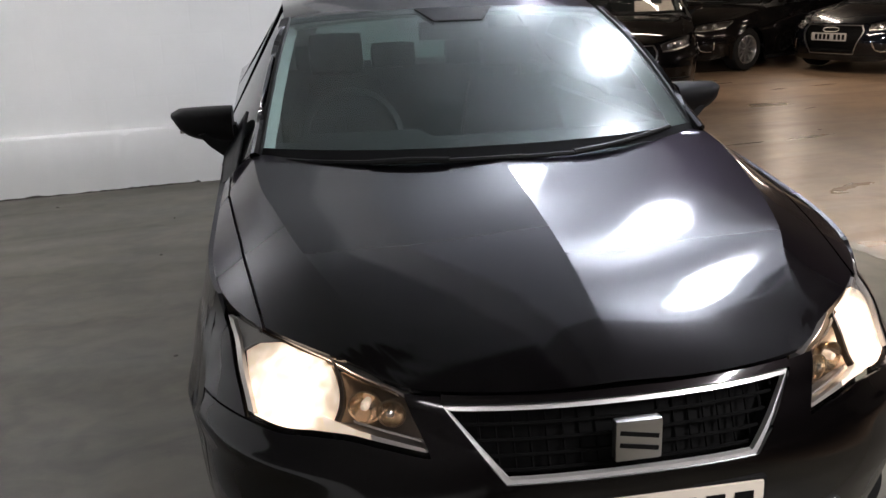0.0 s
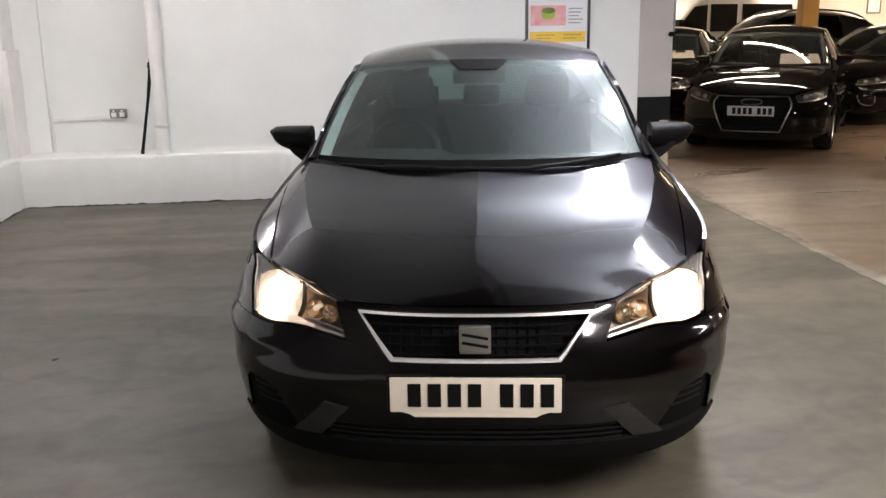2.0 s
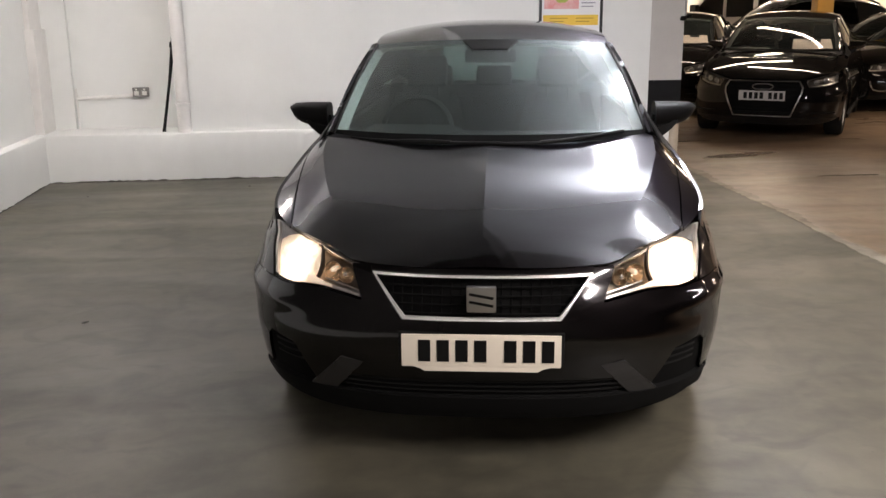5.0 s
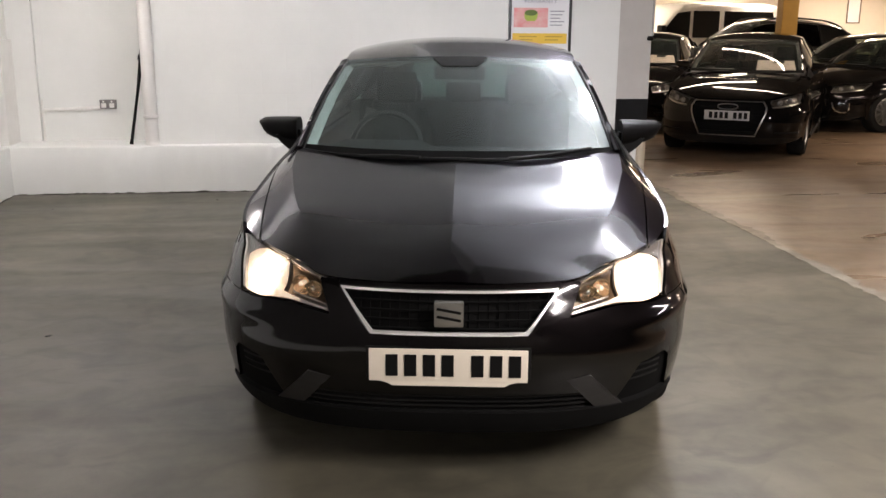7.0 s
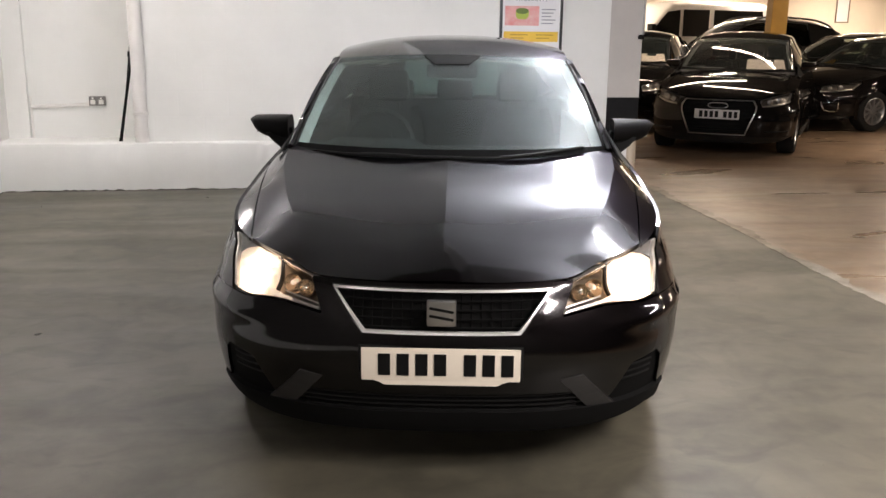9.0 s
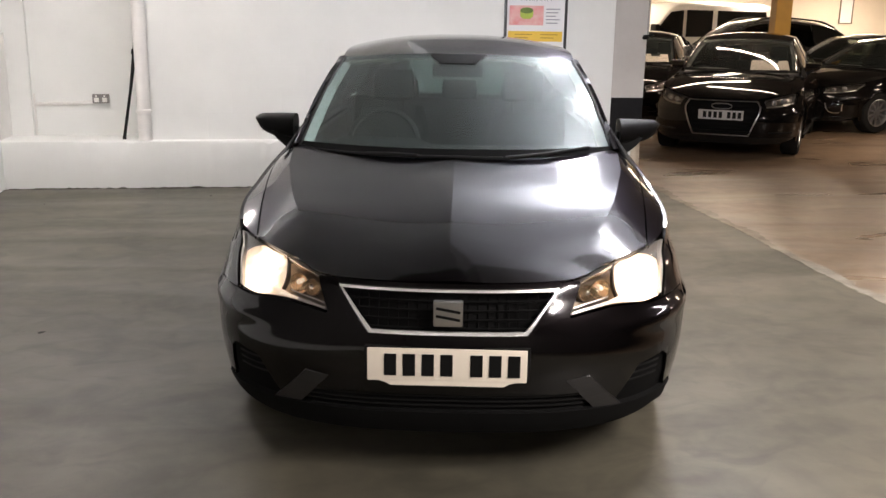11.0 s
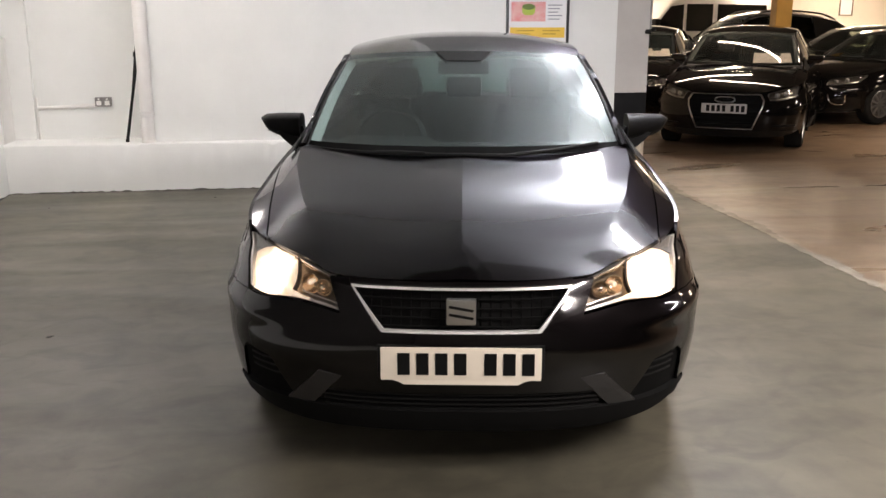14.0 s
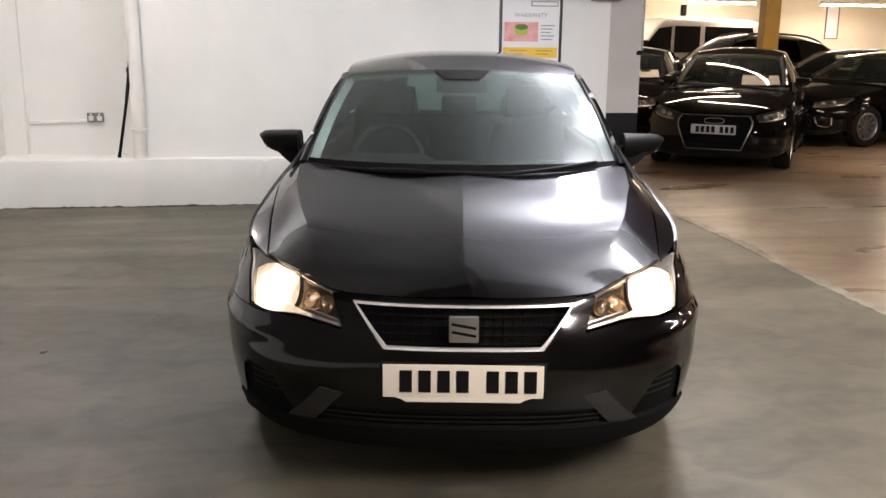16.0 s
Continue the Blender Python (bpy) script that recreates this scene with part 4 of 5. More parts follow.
    for k in range(4):
        part("intake_bar", front_face(qs, lambda q: 0.270 + 0.019 * k, lambda q: 0.275 + 0.019 * k, 1, 0.02, -0.012), TRIM, lower)
    # upper grille
    gr = part("grille", sheet([[(x, nose(z) + 0.055 + 0.58 * x * x, z) for x in np.linspace(-grille_half(z) - 0.01, grille_half(z) + 0.01, 21)] for z in np.linspace(gz0 - 0.01, gz1 + 0.006, 6)], 0.02), UNDER, root, "black honeycomb grille")
    rows_n = 5 if style == "lead" else 9
    for k in range(rows_n):
        z = gz0 + (gz1 - gz0) * (k + 0.5) / rows_n
        hw = grille_half(z) - 0.008
        pts = [(x, outline(q_of_x(abs(x), z), z)[1] + 0.024, z) for x in np.linspace(-hw, hw, 15)]
        part("grille_bar", tube(pts, 0.0040, 6), RECESS if style == "lead" else UNDER, gr)
    if style == "lead":
        for x in np.arange(-0.33, 0.331, 0.033):
            if abs(x) > 0.05:
                zt = gz1 - 0.006
                zb = max(gz0 + 0.006, gz0 + (abs(x) - gx_bot) / (gx_top - gx_bot) * (gz1 - gz0) + 0.012)
                if zb < zt - 0.02:
                    part("grille_rib", tube([(x, outline(q_of_x(abs(x), zb), zb)[1] + 0.028, zb), (x, outline(q_of_x(abs(x), zt), zt)[1] + 0.028, zt)], 0.003, 5), RECESS, gr)

    def on_skin(x, z, out=0.006):
        return (x, outline(q_of_x(abs(x), z), z)[1] - out, z)
    loop = [(-grille_half(gz1) + 2 * grille_half(gz1) * i / 16, gz1) for i in range(17)]
    loop += [(grille_half(gz1 + (gz0 - gz1) * i / 6), gz1 + (gz0 - gz1) * i / 6) for i in range(1, 7)]
    loop += [(grille_half(gz0) - 2 * grille_half(gz0) * i / 12, gz0) for i in range(1, 13)]
    loop += [(-grille_half(gz0 + (gz1 - gz0) * i / 6), gz0 + (gz1 - gz0) * i / 6) for i in range(1, 7)]
    def band(loop, w, out, deep):
        """A flat trim of width w inside a loop on the skin."""
        cx, cz = 0.0, sum(p[1] for p in loop) / len(loop)
        h = max(p[1] for p in loop) - min(p[1] for p in loop)
        inner = [(x * (1 - w / 0.32), cz + (z - cz) * (1 - 2 * w / h)) for x, z in loop]
        o = [on_skin(x, z, out) for x, z in loop]
        i2 = [on_skin(x, z, out) for x, z in inner]
        ob_, ib = [on_skin(x, z, -deep) for x, z in loop], [on_skin(x, z, -deep) for x, z in inner]
        n = len(loop)
        fs = []
        for a in range(n):
            b = (a + 1) % n
            fs += [[a, b, n + b, n + a], [a, b, 2 * n + b, 2 * n + a], [n + a, n + b, 3 * n + b, 3 * n + a], [2 * n + a, 2 * n + b, 3 * n + b, 3 * n + a]]
        return o + i2 + ob_ + ib, fs
    part("grille_frame", band(loop[:-1], 0.0085 if style == "lead" else 0.011, 0.004, 0.010), BRIGHT_TRIM if style == "lead" else (SATIN if card or paint == PAINT_BLUE else TRIM), gr, "chrome grille surround" if style == "lead" else "grille surround")
    if style == "lead":
        # plain chrome badge with two slanted slots
        bz, by = 0.612, 0.022
        badge = part("badge", box(-0.048, 0.048, by, by + 0.025, bz - 0.043, bz + 0.043, 0.008), SATIN, root, "plain silver badge with slanted slots")
        for zz, sh in ((bz + 0.013, 1), (bz - 0.013, 1)):
            part("badge_slot", moved(box(-0.040, 0.040, -0.002, 0.002, -0.0045, 0.0045), pose(0, by, zz, 0, 10)), INK, badge, smooth=0)
        p = plate(root, 0.0, 0.4445, 0.004, 0, PLATE, chars, "cream number plate with black bars")
        part("plate_foot", prism([(-0.20, -0.062), (-0.185, -0.071), (0.185, -0.071), (0.20, -0.062), (0.24, -0.050), (-0.24, -0.050)], 0.001, 0.014), PLATE, p)
        part("plate_backing", box(-0.27, 0.27, 0.009, 0.035, -0.05, 0.06, 0.004), TRIM, p)
        for s in (-1, 1):
            rec = part("fog_recess", face(q_of_x(0.53, 0.4), q_of_x(0.858, 0.4), 28, lambda q: 0.245, lambda q: 0.460, 8, s, 0.012, -0.015), RECESS, body, "black fog lamp surround")
            for k in range(3):
                part("fog_slat", face(q_of_x(0.585 + 0.012 * k, 0.4), q_of_x(0.735, 0.4), 12, lambda q: 0.345 + 0.024 * k, lambda q: 0.351 + 0.024 * k, 1, s, 0.010, -0.009), TRIM, rec)
            rows = []
            for a in np.linspace(0, 1, 7):
                row = []
                for b in np.linspace(0, 1, 5):
                    x = (0.393 + 0.080 * b) * (1 - a) + (0.527 + 0.074 * b) * a
                    z = (0.384 + 0.012 * b) * (1 - a) + (0.228 + 0.028 * b) * a
                    p = on_skin(s * x, z, 0.013 + 0.008 * b)
                    row.append(p)
                rows.append(row)
            g = np.array(rows)
            part("winglet", sheet(g if s > 0 else g[:, ::-1], 0.03), WINGLET, body, "angled bumper facet, greyed for the wall it reflects", 0)
    else:
        ring = [on_skin(0.115 * math.copysign(abs(math.cos(a)) ** 0.6, math.cos(a)), 0.615 + 0.030 * math.sin(a), 0.012) for a in np.linspace(0, 2 * math.pi, 33)]
        part("badge", tube(ring, 0.006, 8), SATIN, root, "plain silver badge")
        plate(root, 0.0, 0.515, 0.0, 0, PLATE_FAR, chars, "white number plate with black bars")
        for s in (-1, 1):
            rec = part("side_intake", face(q_of_x(0.52, 0.4), q_of_x(0.80, 0.4), 8, lambda q: 0.30, lambda q: 0.43, 4, s, 0.006, 0.004), GLOSS_BLACK, body)
            if glass_side == LIGHT_GLASS:
                loop_ = [(0.56, 0.47), (0.575, 0.40), (0.60, 0.34), (0.65, 0.32), (0.71, 0.325), (0.735, 0.36), (0.74, 0.46)]
                part("intake_trim", tube([on_skin(s * x, z, 0.012) for x, z in loop_], 0.011, 6), CHROME, rec, "bright fog lamp surround")
            else:
                part("intake_trim", face(q_of_x(0.54, 0.4), q_of_x(0.78, 0.4), 8, lambda q: 0.315, lambda q: 0.330, 1, s, 0.01, 0.012), TRIM, rec)
    for s in (-1, 1):
        headlamp(root, s, lit, style if style == "lead" else "other")
    # bonnet and wings
    def front_y(x):
        return float(np.interp(abs(x), [p[0] for p in RIM[:80]], [p[1] for p in RIM[:80]]))

    def rear_y(x):
        return 1.118 + 0.20 * min(1.0, abs(x) / 0.712) ** 2.4

    def seam(t):
        """The shut line between bonnet and wing."""
        x = float(np.interp(t, [0, 0.25, 0.5, 0.75, 1], [0.700, 0.738, 0.766, 0.787, 0.785])) if style == "lead" else 0.722 - 0.017 * t
        return x, front_y(x) + 0.006 + t * (rear_y(x) - front_y(x) - 0.006)
    grid = []
    for i in range(37):
        t, row = i / 36, []
        xe, _ = seam(t)
        xc = 0.6
        for _ in range(8):
            xc = min(crease(front_y(xc) + 0.006 + t * (rear_y(xc) - front_y(xc) - 0.006)), 0.93 * xe)
        half = [xc * j / 20 for j in range(20)] + [xc + (xe - xc) * j / 8 for j in range(9)]
        for x in [-h for h in half[:0:-1]] + half:
            y = front_y(x) + 0.006 + t * (rear_y(x) - front_y(x) - 0.006)
            row.append((x, y, bonnet_z(x, y)))
        grid.append(row)
    part("bonnet", sheet(np.array(grid)[:, ::-1], 0.012), paint, root, "glossy bonnet with a centre crease", 60 if style != "lead" else 7)
    for s in (-1, 1):
        grid = []
        for i in range(37):
            t, row = i / 36, []
            x0, y0 = seam(t)
            x0 += 0.006
            x1 = max(x0 + 0.004, float(np.interp(y0, RIM_Y, RIM_X)))
            for j in range(13):
                x = x0 + (x1 - x0) * j / 12
                row.append((s * x, y0, bonnet_z(x, y0)))
            grid.append(row)
        g = np.array(grid)
        wing = part("wing", sheet(g if s < 0 else g[:, ::-1], 0.012), paint, root)
        part("wing_side", face(qb + 0.006, q_of_y(1.34), 26, lambda q: max(0.21, arch(outline(q, 0.5)[1])), lambda q: rim_z(q), 14, s), paint, wing)
        rows = []
        for k in range(9):
            x0, y0, z0 = lamp_at(1, k / 8, 1, style if style == "lead" else "other")
            z1 = lamp_low(qb) + (rim_z(qb + 0.006) - lamp_low(qb)) * k / 8
            row = []
            for j in range(9):
                z = z0 + (z1 - z0) * j / 8
                q0 = q_of_x(x0 + 0.004, z)
                q = q0 + (qb + 0.006 - q0) * j / 8
                x, y = outline(q, z)
                row.append((s * x, y, z))
            rows.append(row)
        g = np.array(rows)
        part("wing_corner", sheet(g if s > 0 else g[:, ::-1], 0.012), paint, wing)
        # doors and quarter panels
        for nm, ya, yb in (("front_door", 1.345, 2.42), ("rear_door", 2.426, 3.26)):
            d = part(nm, face(q_of_y(ya), q_of_y(yb), 14, lambda q: max(0.21, arch(outline(q, 0.5)[1])), lambda q: rim_z(q), 12, s), paint, root)
            hy = yb - 0.20
            part("handle", tube([(s * (width(0.80) - 0.004), hy - 0.09, 0.80), (s * (width(0.80) + 0.020), hy - 0.07, 0.802), (s * (width(0.80) + 0.020), hy + 0.05, 0.806), (s * (width(0.80) - 0.004), hy + 0.07, 0.806)], 0.012, 8), paint, d)
            rows = []
            y2, y3 = (1.36, 2.38) if nm == "front_door" else (2.45, 3.22)
            for i in range(7):
                t = i / 6
                row = []
                for j in range(13):
                    yy = y2 + (y3 - y2) * j / 12
                    bx, bz = 0.815, shoulder(yy)
                    yr = max(yy, 1.36)
                    row.append((s * (bx + (rail_x(yr) - bx) * t), yr, bz + max(0.0, rail_z(yr) - 0.02 - bz) * t))
                rows.append(row)
            g = np.array(rows)
            w_ = part("window", sheet(g if s < 0 else g[:, ::-1], 0.004), glass_side if nm == "front_door" or glass_side in (LIGHT_GLASS, GREY_GLASS) else DARK_GLASS, d, "side window")
            w_.visible_shadow = False
        part("quarter_panel", face(q_of_y(3.266), 2.55, 24, lambda q: max(0.30, arch(outline(q, 0.5)[1])), lambda q: rim_z(q), 12, s), paint, root)
        part("quarter_pillar", sheet(np.array([[(s * (0.815 + (rail_x(y) - 0.815) * t), y, shoulder(y) + max(0.0, rail_z(y) - shoulder(y)) * t) for y in np.linspace(3.25, 3.98, 9)] for t in np.linspace(0, 1, 6)])[:, ::(1 if s < 0 else -1)], 0.02), paint, root)
        part("side_pillar", sheet(np.array([[(s * (0.818 + (rail_x(y) - 0.818) * t), y, shoulder(y) + (rail_z(y) - shoulder(y)) * t) for y in (2.37, 2.41, 2.46)] for t in np.linspace(0, 1, 6)])[:, ::(1 if s < 0 else -1)], 0.02), GLOSS_BLACK, root)
        # screen pillar from the wing up to the roof
        rows = []
        for i in range(15):
            v = i / 14
            a = screen(1.0, v)
            yy = 1.30 + (1.94 - 1.30) * v
            b = np.array((rail_x(yy) - 0.002 + 0.008 * (1 - v), yy + 0.015, rail_z(yy) - 0.006))
            b = a + (b - a) * (1 - 0.8 * v)
            rows.append([tuple(a + (b - a) * k / 3 + np.array((0, -0.004, 0.004)) * math.sin(math.pi * k / 3)) for k in range(4)])
        g = np.array(rows) * np.array((s, 1, 1))
        part("screen_pillar", sheet(g if s > 0 else g[:, ::-1], 0.018), paint, root)
        part("door_frame", tube([(s * (rail_x(y) + 0.006), y, rail_z(y) - 0.004) for y in np.linspace(1.30, 1.90, 12)], 0.016, 8), paint, root)
        if glass_side == LIGHT_GLASS:
            part("window_trim", tube([(s * (rail_x(y) + 0.010), y, rail_z(y) + 0.012) for y in np.linspace(1.34, 3.7, 22)], 0.012, 6), CHROME, root, "silver window trim")
        part("screen_seal", tube([tuple(np.array((s, 1, 1)) * (screen(0.985, v, 0.004))) for v in np.linspace(0, 1, 12)], 0.009, 6), TRIM, root, "black windscreen seal")
        rows = [[tuple(screen(1.0, v, -0.03) + np.array((-0.042 * k / 2, 0.05 * k / 2, 0.0))) for k in range(3)] for v in np.linspace(0.04, 0.97, 10)]
        g = np.array(rows) * np.array((s, 1, 1))
        part("pillar_trim", sheet(g if s < 0 else g[:, ::-1], 0.012), PILLAR_TRIM if style == "lead" else DASH, root, "pale grey inner pillar trim" if style == "lead" else "")
        # door mirror
        mm = part("door_mirror", mirror_shell(s), MIRROR_BLACK if style == "lead" else paint, root)
        part("mirror_glass", box(min(s * 0.79, s * 0.97), max(s * 0.79, s * 0.97), 1.772, 1.786, 0.990, 1.068, 0.005), CHROME, mm)
        stem = [(0.775, 1.03), (0.90, 1.00), (0.868, 0.962), (0.815, 0.918), (0.775, 0.888), (0.752, 0.900), (0.752, 0.96)]
        part("mirror_foot", prism([(s * x, z) for x, z in stem], 1.655, 1.72), TRIM, mm)
        rows = []
        for i in range(4):
            t, row = 0.42 * i / 3, []
            for yy in np.linspace(1.30, 1.74, 7):
                bz = shoulder(yy)
                row.append((s * (0.822 + (rail_x(yy) - 0.815) * t), yy, bz - 0.004 + max(0.0, rail_z(yy) - bz - 0.01) * t))
            rows.append(row)
        g = np.array(rows)
        part("mirror_sail", sheet(g if s < 0 else g[:, ::-1], 0.012), TRIM, root, "black plastic corner of the front window")
        # tail lamps
        part("tail_light", face(2.36, 2.62, 8, lambda q: 0.80, lambda q: 0.955, 4, s, 0.03, 0.006), RED_LENS, root, "red tail light")
        for a in AXLES:
            wheel(root, s * 0.752, a, s, ALLOY)
        part("sill", face(q_of_y(1.24), q_of_y(3.14), 8, lambda q: 0.16, lambda q: 0.209, 2, s, 0.03), TRIM, root)
    rb = part("rear_bumper", join(*[face(2.55, 2.9999, 12, lambda q: 0.24, lambda q: 0.66, 8, s) for s in (-1, 1)]), paint, root)
    tg = part("tailgate", join(*[face(2.55, 2.9999, 12, lambda q: 0.665, lambda q: rim_z(q), 6, s) for s in (-1, 1)]), paint, root)
    def rear_screen(u, v):
        x = u * (0.70 + (0.53 - 0.70) * v)
        return (x, 4.17 + (3.86 - 4.17) * v - 0.05 * abs(u) ** 2, 1.0 + (1.325 - 1.0) * v - 0.03 * abs(u) ** 2)
    rw = part("rear_window", sheet([[rear_screen(u, v) for u in np.linspace(-0.66, 0.66, 13)] for v in np.linspace(0.06, 0.97, 7)], 0.004), REAR_GLASS if style == "lead" else glass_side, tg, "tinted rear window")
    rw.visible_shadow = False
    for s in (-1, 1):
        g = np.array([[rear_screen(s * u, v) for u in np.linspace(0.66, 1.14, 7)] for v in np.linspace(-0.05, 1.0, 7)])
        part("rear_pillar", sheet(g if s > 0 else g[:, ::-1], 0.02), paint, tg)
    # roof, headliner, windscreen
    ys = [1.83 + (3.86 - 1.83) * i / 24 for i in range(25)]
    grid = []
    for i, y in enumerate(ys):
        row = []
        for u in np.linspace(-1, 1, 25):
            yy = y + (0.10 * abs(u) ** 2.2) * max(0.0, 1 - (y - 1.83) / 0.8)
            row.append(roof(u, yy))
        grid.append(row)
    part("roof", sheet(np.array(grid)[:, ::-1], 0.012), paint, root, "glossy roof")
    part("headliner", sheet(np.array(grid)[:, ::-1] * np.array((0.97, 1, 1)) - np.array((0, 0, 0.022)), 0.01), LINER, root, "grey fabric headliner")
    wsn = part("windscreen", screen_panel(lambda v: -0.985, lambda v: 0.985, 0.0, 1.0, 18, 28, 0.0), WINDSCREEN if style == "lead" else CLEAR_SCREEN, root, "tinted windscreen reflecting the ceiling")
    wsn.visible_shadow = False
    part("screen_band", screen_panel(lambda v: -0.985, lambda v: 0.985, 0.0, 0.058, 3, 24, 0.004, 0.002), RECESS, wsn, "black lower screen band")
    part("screen_band_top", screen_panel(lambda v: -0.985, lambda v: 0.985, 0.965, 1.0, 2, 24, -0.006, 0.003), TRIM, wsn)
    part("cowl", sheet([[(0.70 * u, 1.10 + 0.19 * abs(u) ** 2.4 + d, 0.930 - 0.01 * u * u + h) for u in np.linspace(-1, 1, 25)] for d, h in ((-0.03, -0.012), (0.03, 0.0), (0.09, 0.004))][::-1], 0.02), TRIM, root, "black plastic cowl")
    for x0, x1, up in ((0.60, 0.02, 0.0), (0.06, -0.62, 0.004)):
        pts = []
        for i in range(15):
            t = i / 14
            u = (x0 + (x1 - x0) * t) / 0.715
            v = -0.014 + (0.066 * max(0, 1 - 1.6 * t) if x0 > 0.3 else 0.0)
            pts.append(tuple(screen(u, v + up, 0.012)))
        wp = part("wiper", tube(pts, 0.007, 6), TRIM, root, "black wiper resting at the foot of the screen")
        part("wiper_arm", tube([tuple(screen((x0 * 0.35 + x1 * 0.65) / 0.715, -0.012, 0.014)), tuple(screen((x0 * 0.5 + x1 * 0.5) / 0.715, -0.004, 0.016)), tuple(screen((x0 * 0.68 + x1 * 0.32) / 0.715, 0.012 if x0 > 0.3 else -0.010, 0.018))], 0.010, 8, 0.007), TRIM, wp)
    # cabin
    part("underbody", box(-0.70, 0.70, 0.30, 4.0, 0.20, 0.32, 0.03), UNDER, root)
    part("engine_bay", box(-0.56, 0.56, 0.27, 1.12, 0.25, 0.62, 0.03), UNDER, root)
    dash = part("dashboard", sheet([[(x, 1.175 + 0.20 * (abs(x) / 0.72) ** 2.4 + (0.58 - 0.20 * (abs(x) / 0.72) ** 2.4) * t, 0.925 + 0.045 * math.sin(math.pi * t) - 0.25 * max(0, t - 0.82) / 0.18 * 0.4 + (0.028 if (-0.58 < x < -0.14 and 0.5 < t < 0.95) else 0)) for x in np.linspace(-0.72, 0.72, 25)] for t in np.linspace(0, 1, 12)][::-1], 0.14), DASH, root)
    for s in (-1, 1):
        part("door_lining", box(min(s * 0.80, s * 0.76), max(s * 0.80, s * 0.76), 1.35, 3.9, 0.30, 0.93, 0.01), DASH, root)
    if detail:
        sw = part("steering_wheel", moved(lathe([(0.165, -0.014), (0.182, -0.010), (0.188, 0.0), (0.182, 0.010), (0.165, 0.014), (0.160, 0.0), (0.165, -0.014)], 30), pose(-0.37, 1.86, 0.93, 66)), DASH, root)
        part("hub", moved(join(box(-0.07, 0.07, -0.06, 0.06, -0.02, 0.03, 0.02), box(-0.17, 0.17, -0.018, 0.018, -0.01, 0.012, 0.006)), pose(-0.37, 1.86, 0.93, 66)), TRIM, sw)
        part("interior_mirror", moved(box(-0.125, 0.125, -0.012, 0.018, -0.034, 0.034, 0.014), pose(0, 1.80, 1.300, 8)), TRIM, root)
        part("sensor_box", screen_panel(lambda v: -0.14 - 0.75 * (v - 0.86), lambda v: 0.14 + 0.75 * (v - 0.86), 0.86, 0.985, 4, 8, -0.012, 0.02), TRIM, root, "dark sensor cover behind the screen")
    for x in (-0.37, 0.37):
        seat(root, x, 2.28, 0.50, FABRIC)
    rs = part("rear_bench", box(-0.62, 0.62, 2.85, 3.30, 0.30, 0.55, 0.06), FABRIC, root)
    part("rear_backrest", moved(box(-0.62, 0.62, -0.06, 0.08, 0.0, 0.58, 0.05), pose(0, 3.34, 0.48, -20)), FABRIC, rs)
    for x in (-0.40, 0.0, 0.40):
        part("rear_headrest", moved(box(-0.12, 0.12, -0.045, 0.045, 0.56, 0.70, 0.04), pose(x, 3.34, 0.48, -17)), FABRIC, rs)
    if rails:
        for s in (-1, 1):
            part("roof_rail", tube([(s * 0.57, y, rail_z(y) + 0.02 + 0.045 * min(1, 4 * min(y - 2.0, 3.75 - y) + 0.02)) for y in np.linspace(2.0, 3.75, 12)], 0.016, 8), CHROME, root, "silver roof rail")
    if card:
        part("price_card", screen_panel(lambda v: 0.22, lambda v: 0.90 - 0.1 * v, 0.09, 0.34, 4, 6, -0.02, 0.003), CARD, root, "pale price card behind the screen")
        part("card_bar", screen_panel(lambda v: 0.50, lambda v: 0.70, 0.26, 0.33, 2, 4, -0.012, 0.003), INK, root)
    return root


make_car("hatchback_car", pose(0, 0, 0), "glossy black five-door hatchback with lit headlights on concrete", PAINT, "lead", True, (1, 1, 1), "xxxx xxx")
BACK = [
    # name, place, turn, label, paint, scale, glass, rails, card
    ("saloon_car", (3.07, 8.30), -23, "glossy black saloon with a silver hexagonal grille", PAINT_BLACK, (1.0, 1.03, 1.01), SIDE_GLASS, False, True),
    ("saloon_car", (5.05, 11.75), -62, "glossy black parked saloon seen from its corner", PAINT_BLACK, (1.03, 1.08, 0.98), LIGHT_GLASS, False, False),
    ("saloon_car", (5.4, 13.95), -62, "dark parked saloon with silver window trim", PAINT_BLACK, (1.0, 1.06, 1.0), LIGHT_GLASS, False, False),
    ("saloon_car", (7.08, 10.62), -66, "blue-black parked saloon with silver trim facing the aisle", PAINT_BLUE, (1.04, 1.1, 0.98), LIGHT_GLASS, False, False),
    ("estate_car", (3.75, 16.9), -80, "dark grey estate with silver roof rails", PAINT_GREY, (1.02, 1.02, 1.19), GREY_GLASS, True, False),
    ("hatchback_car", (2.15, 10.9), -20, "dark parked hatchback beside the wall", PAINT_BLACK, (1.0, 1.0, 1.0), SIDE_GLASS, False, True),
]


